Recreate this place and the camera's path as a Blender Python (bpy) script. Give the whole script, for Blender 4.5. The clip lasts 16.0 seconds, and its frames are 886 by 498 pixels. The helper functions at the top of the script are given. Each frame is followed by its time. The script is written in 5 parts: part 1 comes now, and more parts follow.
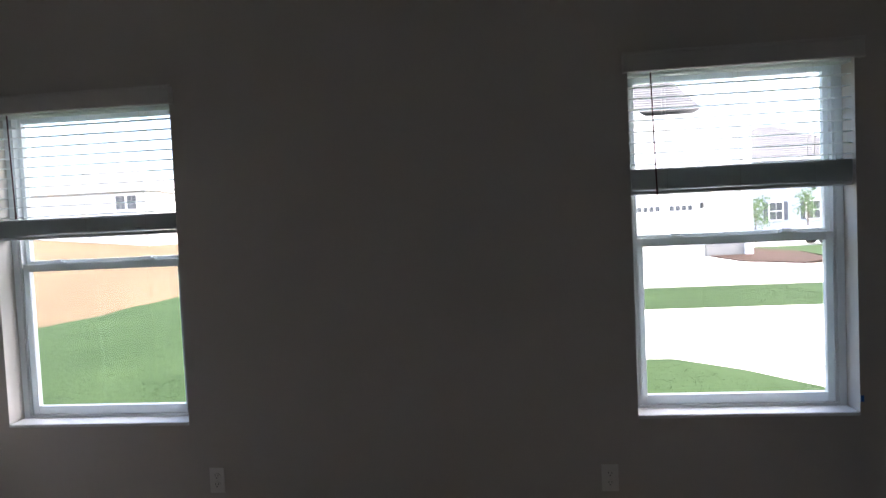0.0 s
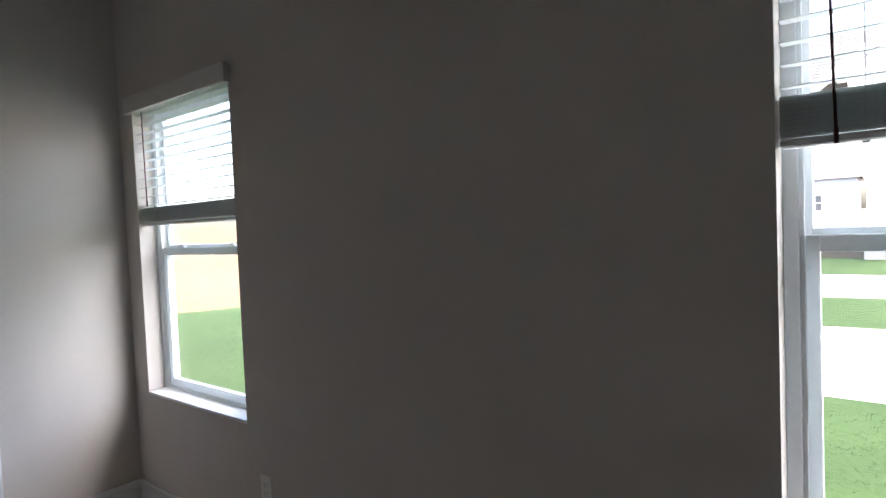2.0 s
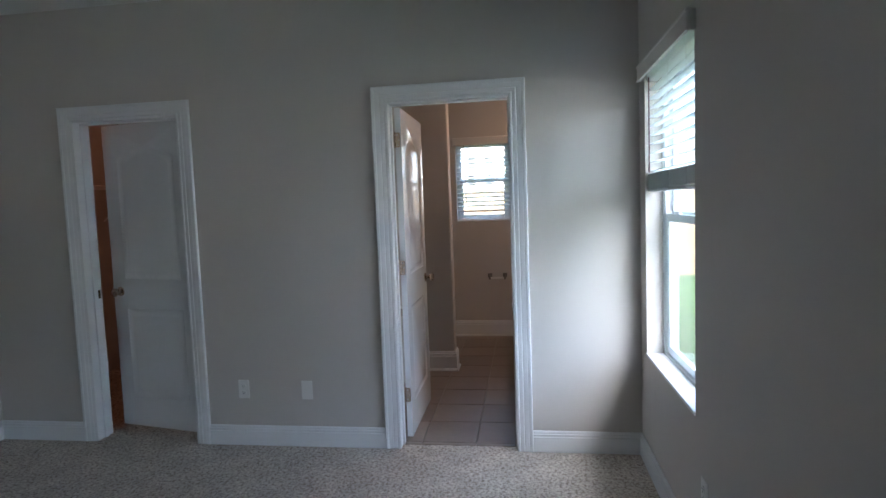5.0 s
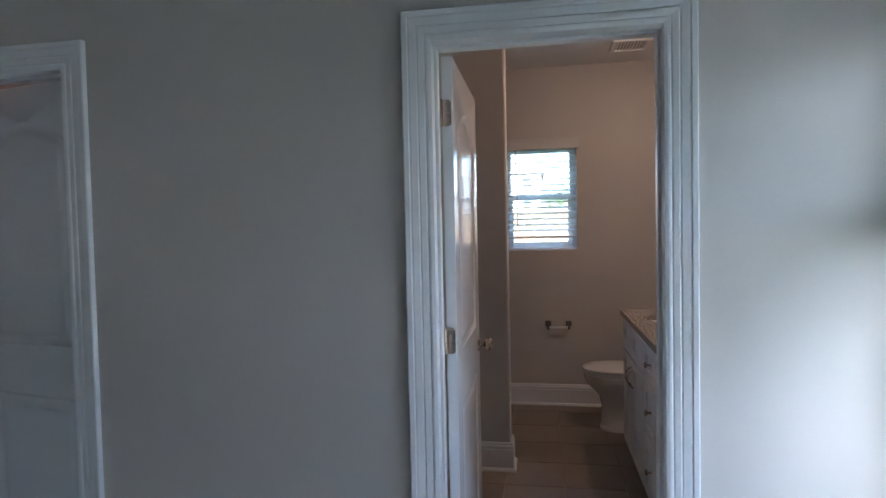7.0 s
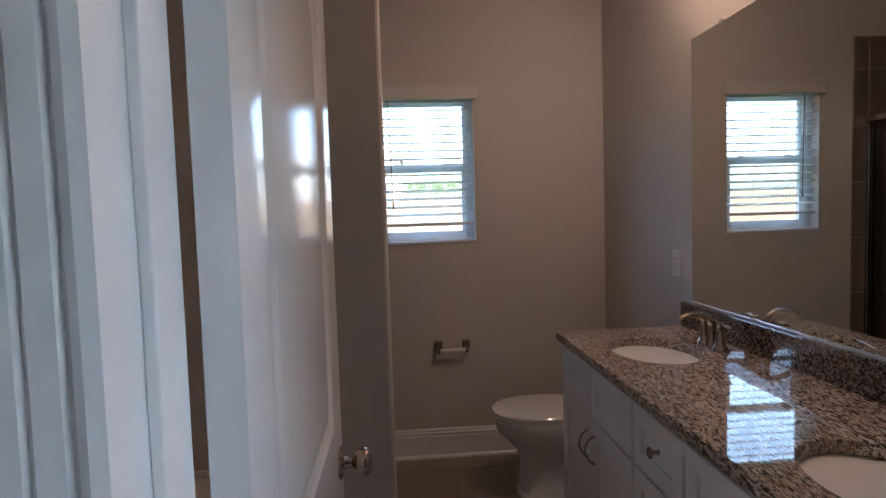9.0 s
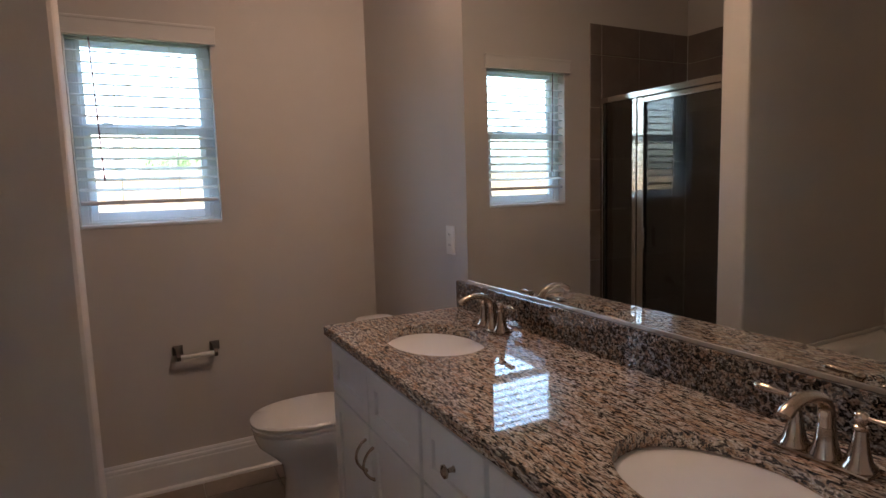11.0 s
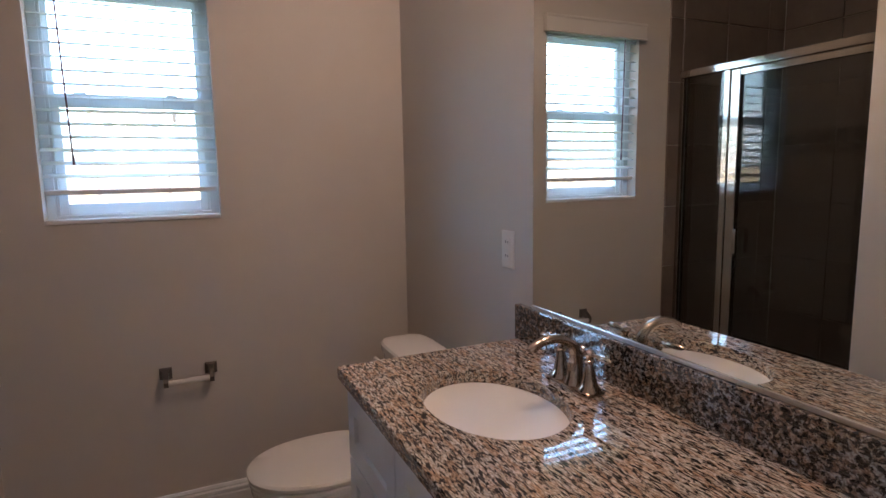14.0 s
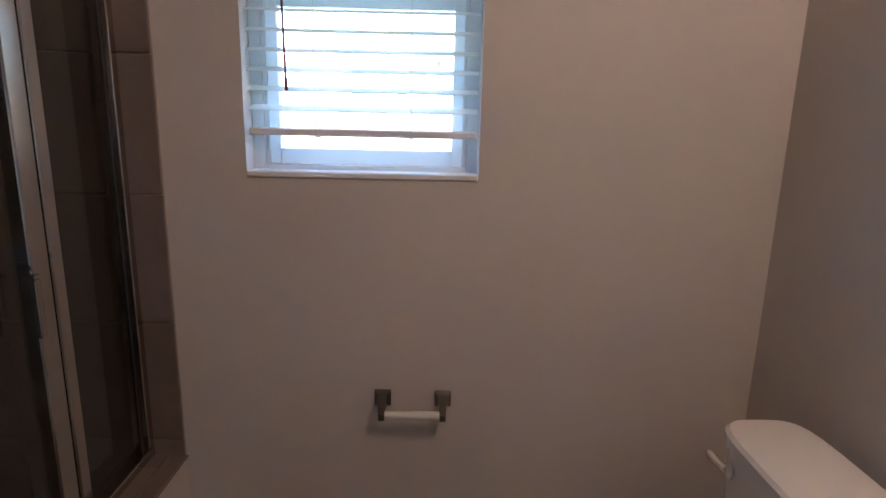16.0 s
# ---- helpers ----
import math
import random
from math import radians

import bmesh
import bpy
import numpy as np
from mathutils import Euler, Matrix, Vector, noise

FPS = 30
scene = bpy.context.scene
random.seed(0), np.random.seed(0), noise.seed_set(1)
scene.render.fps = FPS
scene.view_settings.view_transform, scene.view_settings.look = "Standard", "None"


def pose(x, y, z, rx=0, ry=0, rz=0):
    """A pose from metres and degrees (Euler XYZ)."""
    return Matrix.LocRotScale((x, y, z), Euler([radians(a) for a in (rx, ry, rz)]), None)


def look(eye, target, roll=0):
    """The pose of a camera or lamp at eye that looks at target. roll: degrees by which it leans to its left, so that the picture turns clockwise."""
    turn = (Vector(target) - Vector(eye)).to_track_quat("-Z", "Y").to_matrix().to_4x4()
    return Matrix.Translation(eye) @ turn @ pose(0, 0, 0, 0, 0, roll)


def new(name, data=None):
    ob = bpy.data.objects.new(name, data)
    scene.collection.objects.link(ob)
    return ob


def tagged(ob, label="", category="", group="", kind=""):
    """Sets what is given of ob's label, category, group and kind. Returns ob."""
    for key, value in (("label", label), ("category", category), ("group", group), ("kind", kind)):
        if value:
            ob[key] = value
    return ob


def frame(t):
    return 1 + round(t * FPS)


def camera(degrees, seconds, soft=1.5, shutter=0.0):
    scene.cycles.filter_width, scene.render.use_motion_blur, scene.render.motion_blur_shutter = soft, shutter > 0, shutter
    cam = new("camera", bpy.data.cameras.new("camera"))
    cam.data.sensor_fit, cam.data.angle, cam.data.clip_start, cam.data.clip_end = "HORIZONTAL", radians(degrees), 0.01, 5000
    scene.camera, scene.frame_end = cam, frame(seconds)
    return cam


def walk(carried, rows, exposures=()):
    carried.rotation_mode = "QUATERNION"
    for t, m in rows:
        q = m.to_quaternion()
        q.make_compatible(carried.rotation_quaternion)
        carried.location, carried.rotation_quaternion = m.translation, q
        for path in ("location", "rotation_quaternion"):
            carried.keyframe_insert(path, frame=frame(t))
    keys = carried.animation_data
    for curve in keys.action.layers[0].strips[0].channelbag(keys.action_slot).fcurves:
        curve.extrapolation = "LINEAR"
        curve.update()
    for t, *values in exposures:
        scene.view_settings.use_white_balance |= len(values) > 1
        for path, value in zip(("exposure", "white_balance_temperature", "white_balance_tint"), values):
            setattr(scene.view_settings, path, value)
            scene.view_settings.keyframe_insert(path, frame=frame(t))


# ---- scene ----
cam = camera(75.4, 16.0)
PATH = [
    (0, (2.413, -2.431, 1.44), (2.234, -0.441, 1.362), -2.6),
    (0.5, (2.653, -2.175, 1.411), (2.224, -0.224, 1.327), -2.3),
    (1, (2.896, -1.901, 1.396), (2.187, -0.034, 1.329), -2.6),
    (1.5, (3.09, -1.665, 1.415), (2.12, 0.081, 1.343), -2.2),
    (2, (3.165, -1.364, 1.401), (1.938, 0.213, 1.322), -2.4),
    (2.5, (3.247, -1.084, 1.395), (1.794, 0.288, 1.31), -2.8),
    (3, (3.241, -0.839, 1.358), (1.523, 0.18, 1.256), -2.5),
    (3.5, (3.268, -0.672, 1.372), (1.36, -0.087, 1.236), -2.3),
    (4, (3.376, -0.573, 1.413), (1.387, -0.441, 1.26), -2.3),
    (4.5, (3.408, -0.573, 1.442), (1.419, -0.708, 1.281), -2.3),
    (5, (3.249, -0.625, 1.436), (1.275, -0.909, 1.283), -2.1),
    (7.5, (1.369, -1.142, 1.454), (-0.604, -1.467, 1.394), -0.9),
    (8, (1.003, -1.185, 1.459), (-0.984, -1.397, 1.4), -1.0),
    (8.3, (0.802, -1.179, 1.449), (-1.193, -1.314, 1.387), -1.3),
    (8.5, (0.67, -1.207, 1.442), (-1.327, -1.276, 1.368), -1.3),
    (8.8, (0.48, -1.226, 1.444), (-1.516, -1.173, 1.337), -1.5),
    (9, (0.363, -1.202, 1.417), (-1.628, -1.057, 1.295), -1.8),
    (9.5, (0.143, -1.135, 1.388), (-1.817, -0.777, 1.214), -2.1),
    (10, (0.022, -1.111, 1.353), (-1.877, -0.522, 1.132), -2.2),
    (12.5, (-0.036, -1.108, 1.469), (-1.701, -0.013, 1.296), -1.4),
    (13, (-0.125, -1.051, 1.435), (-1.809, 0.009, 1.23), -1.2),
    (13.5, (-0.271, -0.953, 1.43), (-2.012, 0.003, 1.194), -1.3),
    (14, (-0.54, -0.913, 1.408), (-2.343, -0.09, 1.142), -1.0),
    (14.5, (-0.812, -0.868, 1.394), (-2.667, -0.179, 1.108), -0.8),
    (15, (-1.041, -0.828, 1.406), (-2.955, -0.345, 1.083), -0.5),
    (15.5, (-1.271, -0.826, 1.392), (-3.222, -0.595, 1.017), 0.6),
    (16, (-1.484, -0.877, 1.394), (-3.435, -0.847, 0.957), 1.3),
]
EXPOSURES = [(0, 3.42, 6500, 15), (1, 3.33, 6500, 15), (2, 3.98, 6600, 15), (2.5, 4.17, 6550, 13), (3.5, 4.27, 6200, 9), (5, 4.35, 5850, 8), (7.5, 4.28, 5550, 9), (8.5, 4.25, 5800, 11), (9, 4.2, 5800, 11), (10, 4.35, 6250, 11), (12.5, 4.8, 5850, 10), (14.5, 4.9, 5750, 10), (15.5, 5.05, 5680, 10), (16, 4.98, 5650, 10)]
walk(cam, [(t, look(*p)) for t, *p in PATH], EXPOSURES)

# ---- world, sun and light ----
world = bpy.data.worlds.new("sky")
scene.world = world
world.use_nodes = True
_wn = world.node_tree.nodes
_sky = _wn.new("ShaderNodeTexSky")
_sky.sky_type = "NISHITA"
_sky.sun_disc = False
_sky.sun_elevation = radians(60)
_sky.sun_rotation = radians(95)
_sky.air_density, _sky.dust_density, _sky.ozone_density = 0.9, 5.5, 0.8
_wn["Background"].inputs["Strength"].default_value = 0.14
world.node_tree.links.new(_sky.outputs["Color"], _wn["Background"].inputs["Color"])

SUN_DIR = Vector((math.sin(radians(95)) * math.cos(radians(60)), math.cos(radians(95)) * math.cos(radians(60)), math.sin(radians(60))))
sun = new("sun", bpy.data.lights.new("sun", "SUN"))
sun.data.energy, sun.data.angle, sun.data.color = 0.5, radians(120), (1.0, 0.99, 0.97)
sun.matrix_world = look(SUN_DIR * 50, (0, 0, 0))


def lamp_point(name, place, watts, color, radius):
    ob = new(name, bpy.data.lights.new(name, "POINT"))
    ob.data.energy, ob.data.color, ob.data.shadow_soft_size = watts, color, radius
    ob.location = place
    return ob


WARM = (1.0, 0.65, 0.45)
for x in (-1.63, -1.41):
    lamp_point("vanity_bulb_light", (x, -0.16, 2.528), 0.50, WARM, 0.035)
lamp_point("closet_bulb_light", (-0.9, -3.3, 2.55), 0.13, (1.0, 0.42, 0.22), 0.05)


# ---- materials ----
def mat_new(name, color, rough=0.5, metal=0.0, spec=0.5):
    m = bpy.data.materials.new(name)
    m.use_nodes = True
    b = m.node_tree.nodes["Principled BSDF"]
    b.inputs["Base Color"].default_value = (*color, 1)
    b.inputs["Roughness"].default_value = rough
    b.inputs["Metallic"].default_value = metal
    b.inputs["Specular IOR Level"].default_value = spec
    return m


def node(m, kind, **settings):
    n = m.node_tree.nodes.new(kind)
    for key, value in settings.items():
        n.inputs[key.replace("_", " ")].default_value = value
    return n


def link(m, a, b):
    m.node_tree.links.new(a, b)


def noise_at(m, scale, detail=4.0, rough=0.6, coords="Object"):
    n = node(m, "ShaderNodeTexNoise", Scale=scale, Detail=detail, Roughness=rough)
    c = m.node_tree.nodes.new("ShaderNodeTexCoord")
    link(m, c.outputs[coords], n.inputs["Vector"])
    return n


def ramp(m, source, stops):
    r = m.node_tree.nodes.new("ShaderNodeValToRGB")
    e = r.color_ramp.elements
    while len(e) < len(stops):
        e.new(0.5)
    for el, (pos, col) in zip(e, stops):
        el.position, el.color = pos, (*col, 1)
    link(m, source, r.inputs["Fac"])
    return r


def bump(m, source, strength, distance=0.002, after=None):
    b = node(m, "ShaderNodeBump", Strength=strength, Distance=distance)
    link(m, source, b.inputs["Height"])
    if after:
        link(m, after.outputs["Normal"], b.inputs["Normal"])
    link(m, b.outputs["Normal"], m.node_tree.nodes["Principled BSDF"].inputs["Normal"])
    return b


def shade(c, k):
    return tuple(min(1.0, v * k) for v in c)


def mat_grained(name, color, rough=0.5, metal=0.0, spec=0.5, coarse=1.5, fine=60.0, vary=0.10, relief=0.1, depth=0.002, rough_vary=0.1):
    """A surface with broad mottling, fine grain and fine relief."""
    m = mat_new(name, color, rough, metal, spec)
    b = m.node_tree.nodes["Principled BSDF"]
    a, f = noise_at(m, coarse, 3.0), noise_at(m, fine, 5.0, 0.7)
    mix = m.node_tree.nodes.new("ShaderNodeMath")
    mix.operation = "MULTIPLY_ADD"
    mix.inputs[1].default_value = 0.35
    link(m, f.outputs["Fac"], mix.inputs[0])
    half = m.node_tree.nodes.new("ShaderNodeMath")
    half.operation = "MULTIPLY"
    half.inputs[1].default_value = 0.65
    link(m, a.outputs["Fac"], half.inputs[0])
    link(m, half.outputs[0], mix.inputs[2])
    r = ramp(m, mix.outputs[0], [(0.3, shade(color, 1 - vary)), (0.7, shade(color, 1 + vary))])
    link(m, r.outputs["Color"], b.inputs["Base Color"])
    rr = node(m, "ShaderNodeMapRange", To_Min=max(0.02, rough - rough_vary), To_Max=min(1.0, rough + rough_vary))
    link(m, a.outputs["Fac"], rr.inputs["Value"])
    link(m, rr.outputs["Result"], b.inputs["Roughness"])
    if relief:
        bump(m, f.outputs["Fac"], relief, depth)
    return m


WALL = mat_grained("wall_paint_greige", (0.585, 0.55, 0.512), 0.62, coarse=1.1, fine=170.0, vary=0.03, relief=0.12, depth=0.0012)
CEIL = mat_grained("ceiling_paint_white", (0.80, 0.79, 0.77), 0.85, coarse=1.4, fine=120.0, vary=0.03, relief=0.3, depth=0.002)
TRIM = mat_grained("trim_paint_white", (0.80, 0.81, 0.82), 0.32, coarse=3.0, fine=90.0, vary=0.025, relief=0.03, depth=0.0006, rough_vary=0.06)
DOORP = mat_grained("door_paint_white", (0.78, 0.79, 0.80), 0.17, coarse=2.5, fine=45.0, vary=0.025, relief=0.03, depth=0.0008, rough_vary=0.05)
CABP = mat_grained("cabinet_paint_white", (0.80, 0.80, 0.79), 0.33, coarse=3.0, fine=60.0, vary=0.02, relief=0.02, depth=0.0006)
VINYL = mat_grained("window_vinyl_white", (0.82, 0.84, 0.85), 0.35, coarse=4.0, fine=80.0, vary=0.02, relief=0.0)
PLASTIC = mat_grained("plate_plastic_white", (0.80, 0.79, 0.76), 0.30, coarse=8.0, fine=150.0, vary=0.02, relief=0.0)
SLAT = mat_grained("blind_slat_white", (0.80, 0.81, 0.81), 0.4, coarse=5.0, fine=90.0, vary=0.02, relief=0.05, depth=0.0005)
_sb = SLAT.node_tree.nodes
_tr = _sb.new("ShaderNodeBsdfTranslucent")
_tr.inputs["Color"].default_value = (0.88, 0.91, 0.90, 1)
_mx = _sb.new("ShaderNodeMixShader")
_mx.inputs[0].default_value = 0.75
SLAT.node_tree.links.new(_sb["Principled BSDF"].outputs[0], _mx.inputs[1])
SLAT.node_tree.links.new(_tr.outputs[0], _mx.inputs[2])
SLAT.node_tree.links.new(_mx.outputs[0], _sb["Material Output"].inputs["Surface"])
_vb = VINYL.node_tree.nodes
_vt = _vb.new("ShaderNodeBsdfTranslucent")
_vt.inputs["Color"].default_value = (0.86, 0.92, 0.92, 1)
_vm = _vb.new("ShaderNodeMixShader")
_vm.inputs[0].default_value = 0.30
VINYL.node_tree.links.new(_vb["Principled BSDF"].outputs[0], _vm.inputs[1])
VINYL.node_tree.links.new(_vt.outputs[0], _vm.inputs[2])
VINYL.node_tree.links.new(_vm.outputs[0], _vb["Material Output"].inputs["Surface"])
PORCELAIN = mat_grained("porcelain_white", (0.82, 0.80, 0.77), 0.08, coarse=3.0, fine=20.0, vary=0.015, relief=0.0, rough_vary=0.03)
NICKEL = mat_grained("brushed_nickel", (0.50, 0.42, 0.345), 0.19, 1.0, coarse=6.0, fine=140.0, vary=0.06, relief=0.02, depth=0.0004, rough_vary=0.06)
ALU = mat_grained("satin_aluminium", (0.62, 0.60, 0.57), 0.30, 1.0, coarse=5.0, fine=160.0, vary=0.06, relief=0.02, depth=0.0004)
POLISHED = mat_grained("polished_nickel", (0.52, 0.48, 0.44), 0.13, 1.0, coarse=5.0, fine=160.0, vary=0.06, relief=0.02, depth=0.0003, rough_vary=0.04)
BRONZE = mat_grained("dark_satin_metal", (0.16, 0.145, 0.13), 0.3, 1.0, coarse=8.0, fine=120.0, vary=0.1, relief=0.02, depth=0.0004)
# Near-black colour for the shade inside the outlet holes.
DARK = mat_grained("slot_shade_black", (0.02, 0.02, 0.02), 0.6, coarse=20.0, fine=90.0, vary=0.1, relief=0.0)
WAND = mat_grained("wand_dark_plastic", (0.11, 0.045, 0.055), 0.25, coarse=10.0, fine=80.0, vary=0.1, relief=0.0)
VALANCE = mat_grained("valance_off_white", (0.66, 0.64, 0.61), 0.45, coarse=4.0, fine=90.0, vary=0.02, relief=0.04, depth=0.0005)
CORD = mat_grained("blind_cord", (0.72, 0.72, 0.70), 0.8, coarse=50.0, fine=300.0, vary=0.06, relief=0.0)
TAPE = mat_grained("blue_tape", (0.02, 0.16, 0.65), 0.6, coarse=40.0, fine=200.0, vary=0.1, relief=0.1)
GROUT = mat_grained("grout", (0.22, 0.19, 0.165), 0.9, coarse=6.0, fine=220.0, vary=0.12, relief=0.3)
GROUT_LIGHT = mat_grained("grout_light", (0.46, 0.40, 0.35), 0.9, coarse=6.0, fine=220.0, vary=0.12, relief=0.3)
TUBM = mat_grained("acrylic_white", (0.78, 0.76, 0.72), 0.14, coarse=2.0, fine=30.0, vary=0.02, relief=0.0, rough_vary=0.04)


def mat_glass(name, tint=(1, 1, 1), rough=0.0, ior=1.5):
    m = mat_new(name, tint, rough)
    nt = m.node_tree
    nt.nodes.remove(nt.nodes["Principled BSDF"])
    t = nt.nodes.new("ShaderNodeBsdfTransparent")
    t.inputs["Color"].default_value = (*tint, 1)
    g = nt.nodes.new("ShaderNodeBsdfGlossy")
    g.inputs["Roughness"].default_value = 0.01
    lw = nt.nodes.new("ShaderNodeLayerWeight")
    lw.inputs["Blend"].default_value = 0.5
    pw = nt.nodes.new("ShaderNodeMath")
    pw.operation = "POWER"
    pw.inputs[1].default_value = 5.0
    nt.links.new(lw.outputs["Facing"], pw.inputs[0])
    f = nt.nodes.new("ShaderNodeMath")
    f.operation = "MULTIPLY_ADD"
    r0 = ((ior - 1) / (ior + 1)) ** 2
    f.inputs[1].default_value, f.inputs[2].default_value = 1 - r0, r0
    nt.links.new(pw.outputs[0], f.inputs[0])
    mx = nt.nodes.new("ShaderNodeMixShader")
    nt.links.new(f.outputs[0], mx.inputs[0])
    nt.links.new(t.outputs[0], mx.inputs[1])
    nt.links.new(g.outputs[0], mx.inputs[2])
    nt.links.new(mx.outputs[0], nt.nodes["Material Output"].inputs["Surface"])
    return m


GLASS = mat_glass("window_glass", (0.96, 0.98, 0.97))
# Clear glass; its dark tint stands in for the dim shower behind it.
SHOWER_GLASS_DIM = mat_glass("shower_glass_dim", (0.60, 0.61, 0.60), 0.0, 1.75)
MIRROR = mat_new("mirror_silver", (0.79, 0.81, 0.78), 0.0, 1.0)


def mat_tile(name, color, vary, rough):
    """Stone-look ceramic, each piece a little different."""
    m = mat_grained(name, color, rough, coarse=4.0, fine=38.0, vary=0.16, relief=0.12, depth=0.0015)
    b = m.node_tree.nodes["Principled BSDF"]
    old = b.inputs["Base Color"].links[0].from_socket
    info = m.node_tree.nodes.new("ShaderNodeObjectInfo")
    mr = node(m, "ShaderNodeMapRange", To_Min=1 - vary, To_Max=1 + vary)
    link(m, info.outputs["Random"], mr.inputs["Value"])
    hsv = m.node_tree.nodes.new("ShaderNodeHueSaturation")
    link(m, mr.outputs["Result"], hsv.inputs["Value"])
    link(m, old, hsv.inputs["Color"])
    link(m, hsv.outputs["Color"], b.inputs["Base Color"])
    return m


FLOOR_TILE = mat_tile("floor_tile_taupe", (0.265, 0.21, 0.17), 0.07, 0.38)
WALL_TILE = mat_tile("shower_tile_brown", (0.175, 0.137, 0.117), 0.08, 0.32)


def mat_granite(name, stretch, fleck, dark_from, tint, gain):
    """Polished granite: dark flecks drawn out along stretch, in a mottled brown and cream ground."""
    m = mat_new(name, (0.3, 0.25, 0.2), 0.03, 0.0, 1.0)
    b = m.node_tree.nodes["Principled BSDF"]
    c = m.node_tree.nodes.new("ShaderNodeTexCoord")
    mp = node(m, "ShaderNodeMapping", Scale=stretch)
    link(m, c.outputs["Object"], mp.inputs["Vector"])
    big = node(m, "ShaderNodeTexNoise", Scale=fleck, Detail=3.5, Roughness=0.6, Distortion=0.8)
    grain = node(m, "ShaderNodeTexNoise", Scale=fleck * 1.9, Detail=3.0, Roughness=0.65)
    patch = node(m, "ShaderNodeTexNoise", Scale=fleck * 0.45, Detail=2.0, Roughness=0.5)
    cloud = node(m, "ShaderNodeTexNoise", Scale=8.0, Detail=3.0)
    for n in (big, grain, patch, cloud):
        link(m, mp.outputs["Vector"], n.inputs["Vector"])
    light = ramp(m, grain.outputs["Fac"], [(0.36, (0.27, 0.215, 0.165)), (0.48, (0.48, 0.41, 0.34)), (0.56, (0.64, 0.575, 0.51)), (0.66, (0.82, 0.78, 0.72))])
    rust = ramp(m, patch.outputs["Fac"], [(0.38, (0.80, 0.64, 0.52)), (0.50, (1.0, 0.95, 0.90)), (0.64, tint)])
    ground_mix = m.node_tree.nodes.new("ShaderNodeMix")
    ground_mix.data_type, ground_mix.blend_type = "RGBA", "MULTIPLY"
    ground_mix.inputs["Factor"].default_value = 1.0
    link(m, light.outputs["Color"], ground_mix.inputs["A"])
    link(m, rust.outputs["Color"], ground_mix.inputs["B"])
    dark = ramp(m, big.outputs["Fac"], [(dark_from, (0.0, 0.0, 0.0)), (dark_from + 0.02, (0.25, 0.25, 0.25)), (dark_from + 0.045, (0.75, 0.75, 0.75)), (dark_from + 0.08, (1.0, 1.0, 1.0))])
    grey = ramp(m, grain.outputs["Fac"], [(0.35, (0.007, 0.006, 0.007)), (0.65, (0.055, 0.05, 0.052))])
    mx = m.node_tree.nodes.new("ShaderNodeMix")
    mx.data_type = "RGBA"
    link(m, dark.outputs["Color"], mx.inputs["Factor"])
    link(m, grey.outputs["Color"], mx.inputs["A"])
    link(m, ground_mix.outputs["Result"], mx.inputs["B"])
    hsv = m.node_tree.nodes.new("ShaderNodeHueSaturation")
    # A gain below 1 darkens the whole colour, as shade would.
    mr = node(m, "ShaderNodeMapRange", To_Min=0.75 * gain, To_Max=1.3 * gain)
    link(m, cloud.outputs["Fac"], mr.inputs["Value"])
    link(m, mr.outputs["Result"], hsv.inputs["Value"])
    link(m, mx.outputs["Result"], hsv.inputs["Color"])
    link(m, hsv.outputs["Color"], b.inputs["Base Color"])
    return m


GRANITE = mat_granite("granite_streaked", (0.26, 1.0, 0.8), 175.0, 0.438, (0.96, 0.98, 0.98), 1.0)
# Rounder flecks; the upright face's shade is put in by gain and blue tint.
GRANITE_SHADED = mat_granite("granite_shaded_upright", (0.75, 1.0, 0.9), 120.0, 0.465, (0.78, 0.86, 0.94), 0.55)


def mat_carpet():
    m = mat_new("carpet_speckled", (0.4, 0.36, 0.32), 0.95, spec=0.1)
    b = m.node_tree.nodes["Principled BSDF"]
    f = noise_at(m, 60.0, 5.0, 0.8)
    s = noise_at(m, 5.0, 4.0)
    col = ramp(m, f.outputs["Fac"], [(0.33, (0.18, 0.138, 0.112)), (0.43, (0.42, 0.35, 0.295)), (0.52, (0.68, 0.60, 0.52)), (0.66, (0.84, 0.78, 0.70))])
    hsv = m.node_tree.nodes.new("ShaderNodeHueSaturation")
    mr = node(m, "ShaderNodeMapRange", To_Min=0.62, To_Max=1.25)
    link(m, s.outputs["Fac"], mr.inputs["Value"])
    link(m, mr.outputs["Result"], hsv.inputs["Value"])
    link(m, col.outputs["Color"], hsv.inputs["Color"])
    link(m, hsv.outputs["Color"], b.inputs["Base Color"])
    bump(m, f.outputs["Fac"], 0.9, 0.012)
    return m


CARPET = mat_carpet()


def mat_ground(name, dark, light, scale, fine, relief):
    m = mat_new(name, dark, 0.95, spec=0.1)
    b = m.node_tree.nodes["Principled BSDF"]
    a, f = noise_at(m, scale, 5.0, 0.65), noise_at(m, fine, 5.0, 0.75)
    mix = m.node_tree.nodes.new("ShaderNodeMath")
    mix.operation = "ADD"
    link(m, a.outputs["Fac"], mix.inputs[0])
    link(m, f.outputs["Fac"], mix.inputs[1])
    r = ramp(m, mix.outputs[0], [(0.36, dark), (0.64, light)])
    mul = m.node_tree.nodes.new("ShaderNodeMath")
    mul.operation = "MULTIPLY"
    mul.inputs[1].default_value = 0.5
    link(m, mix.outputs[0], mul.inputs[0])
    link(m, mul.outputs[0], r.inputs["Fac"])
    link(m, r.outputs["Color"], b.inputs["Base Color"])
    bump(m, f.outputs["Fac"], relief, 0.03)
    return m


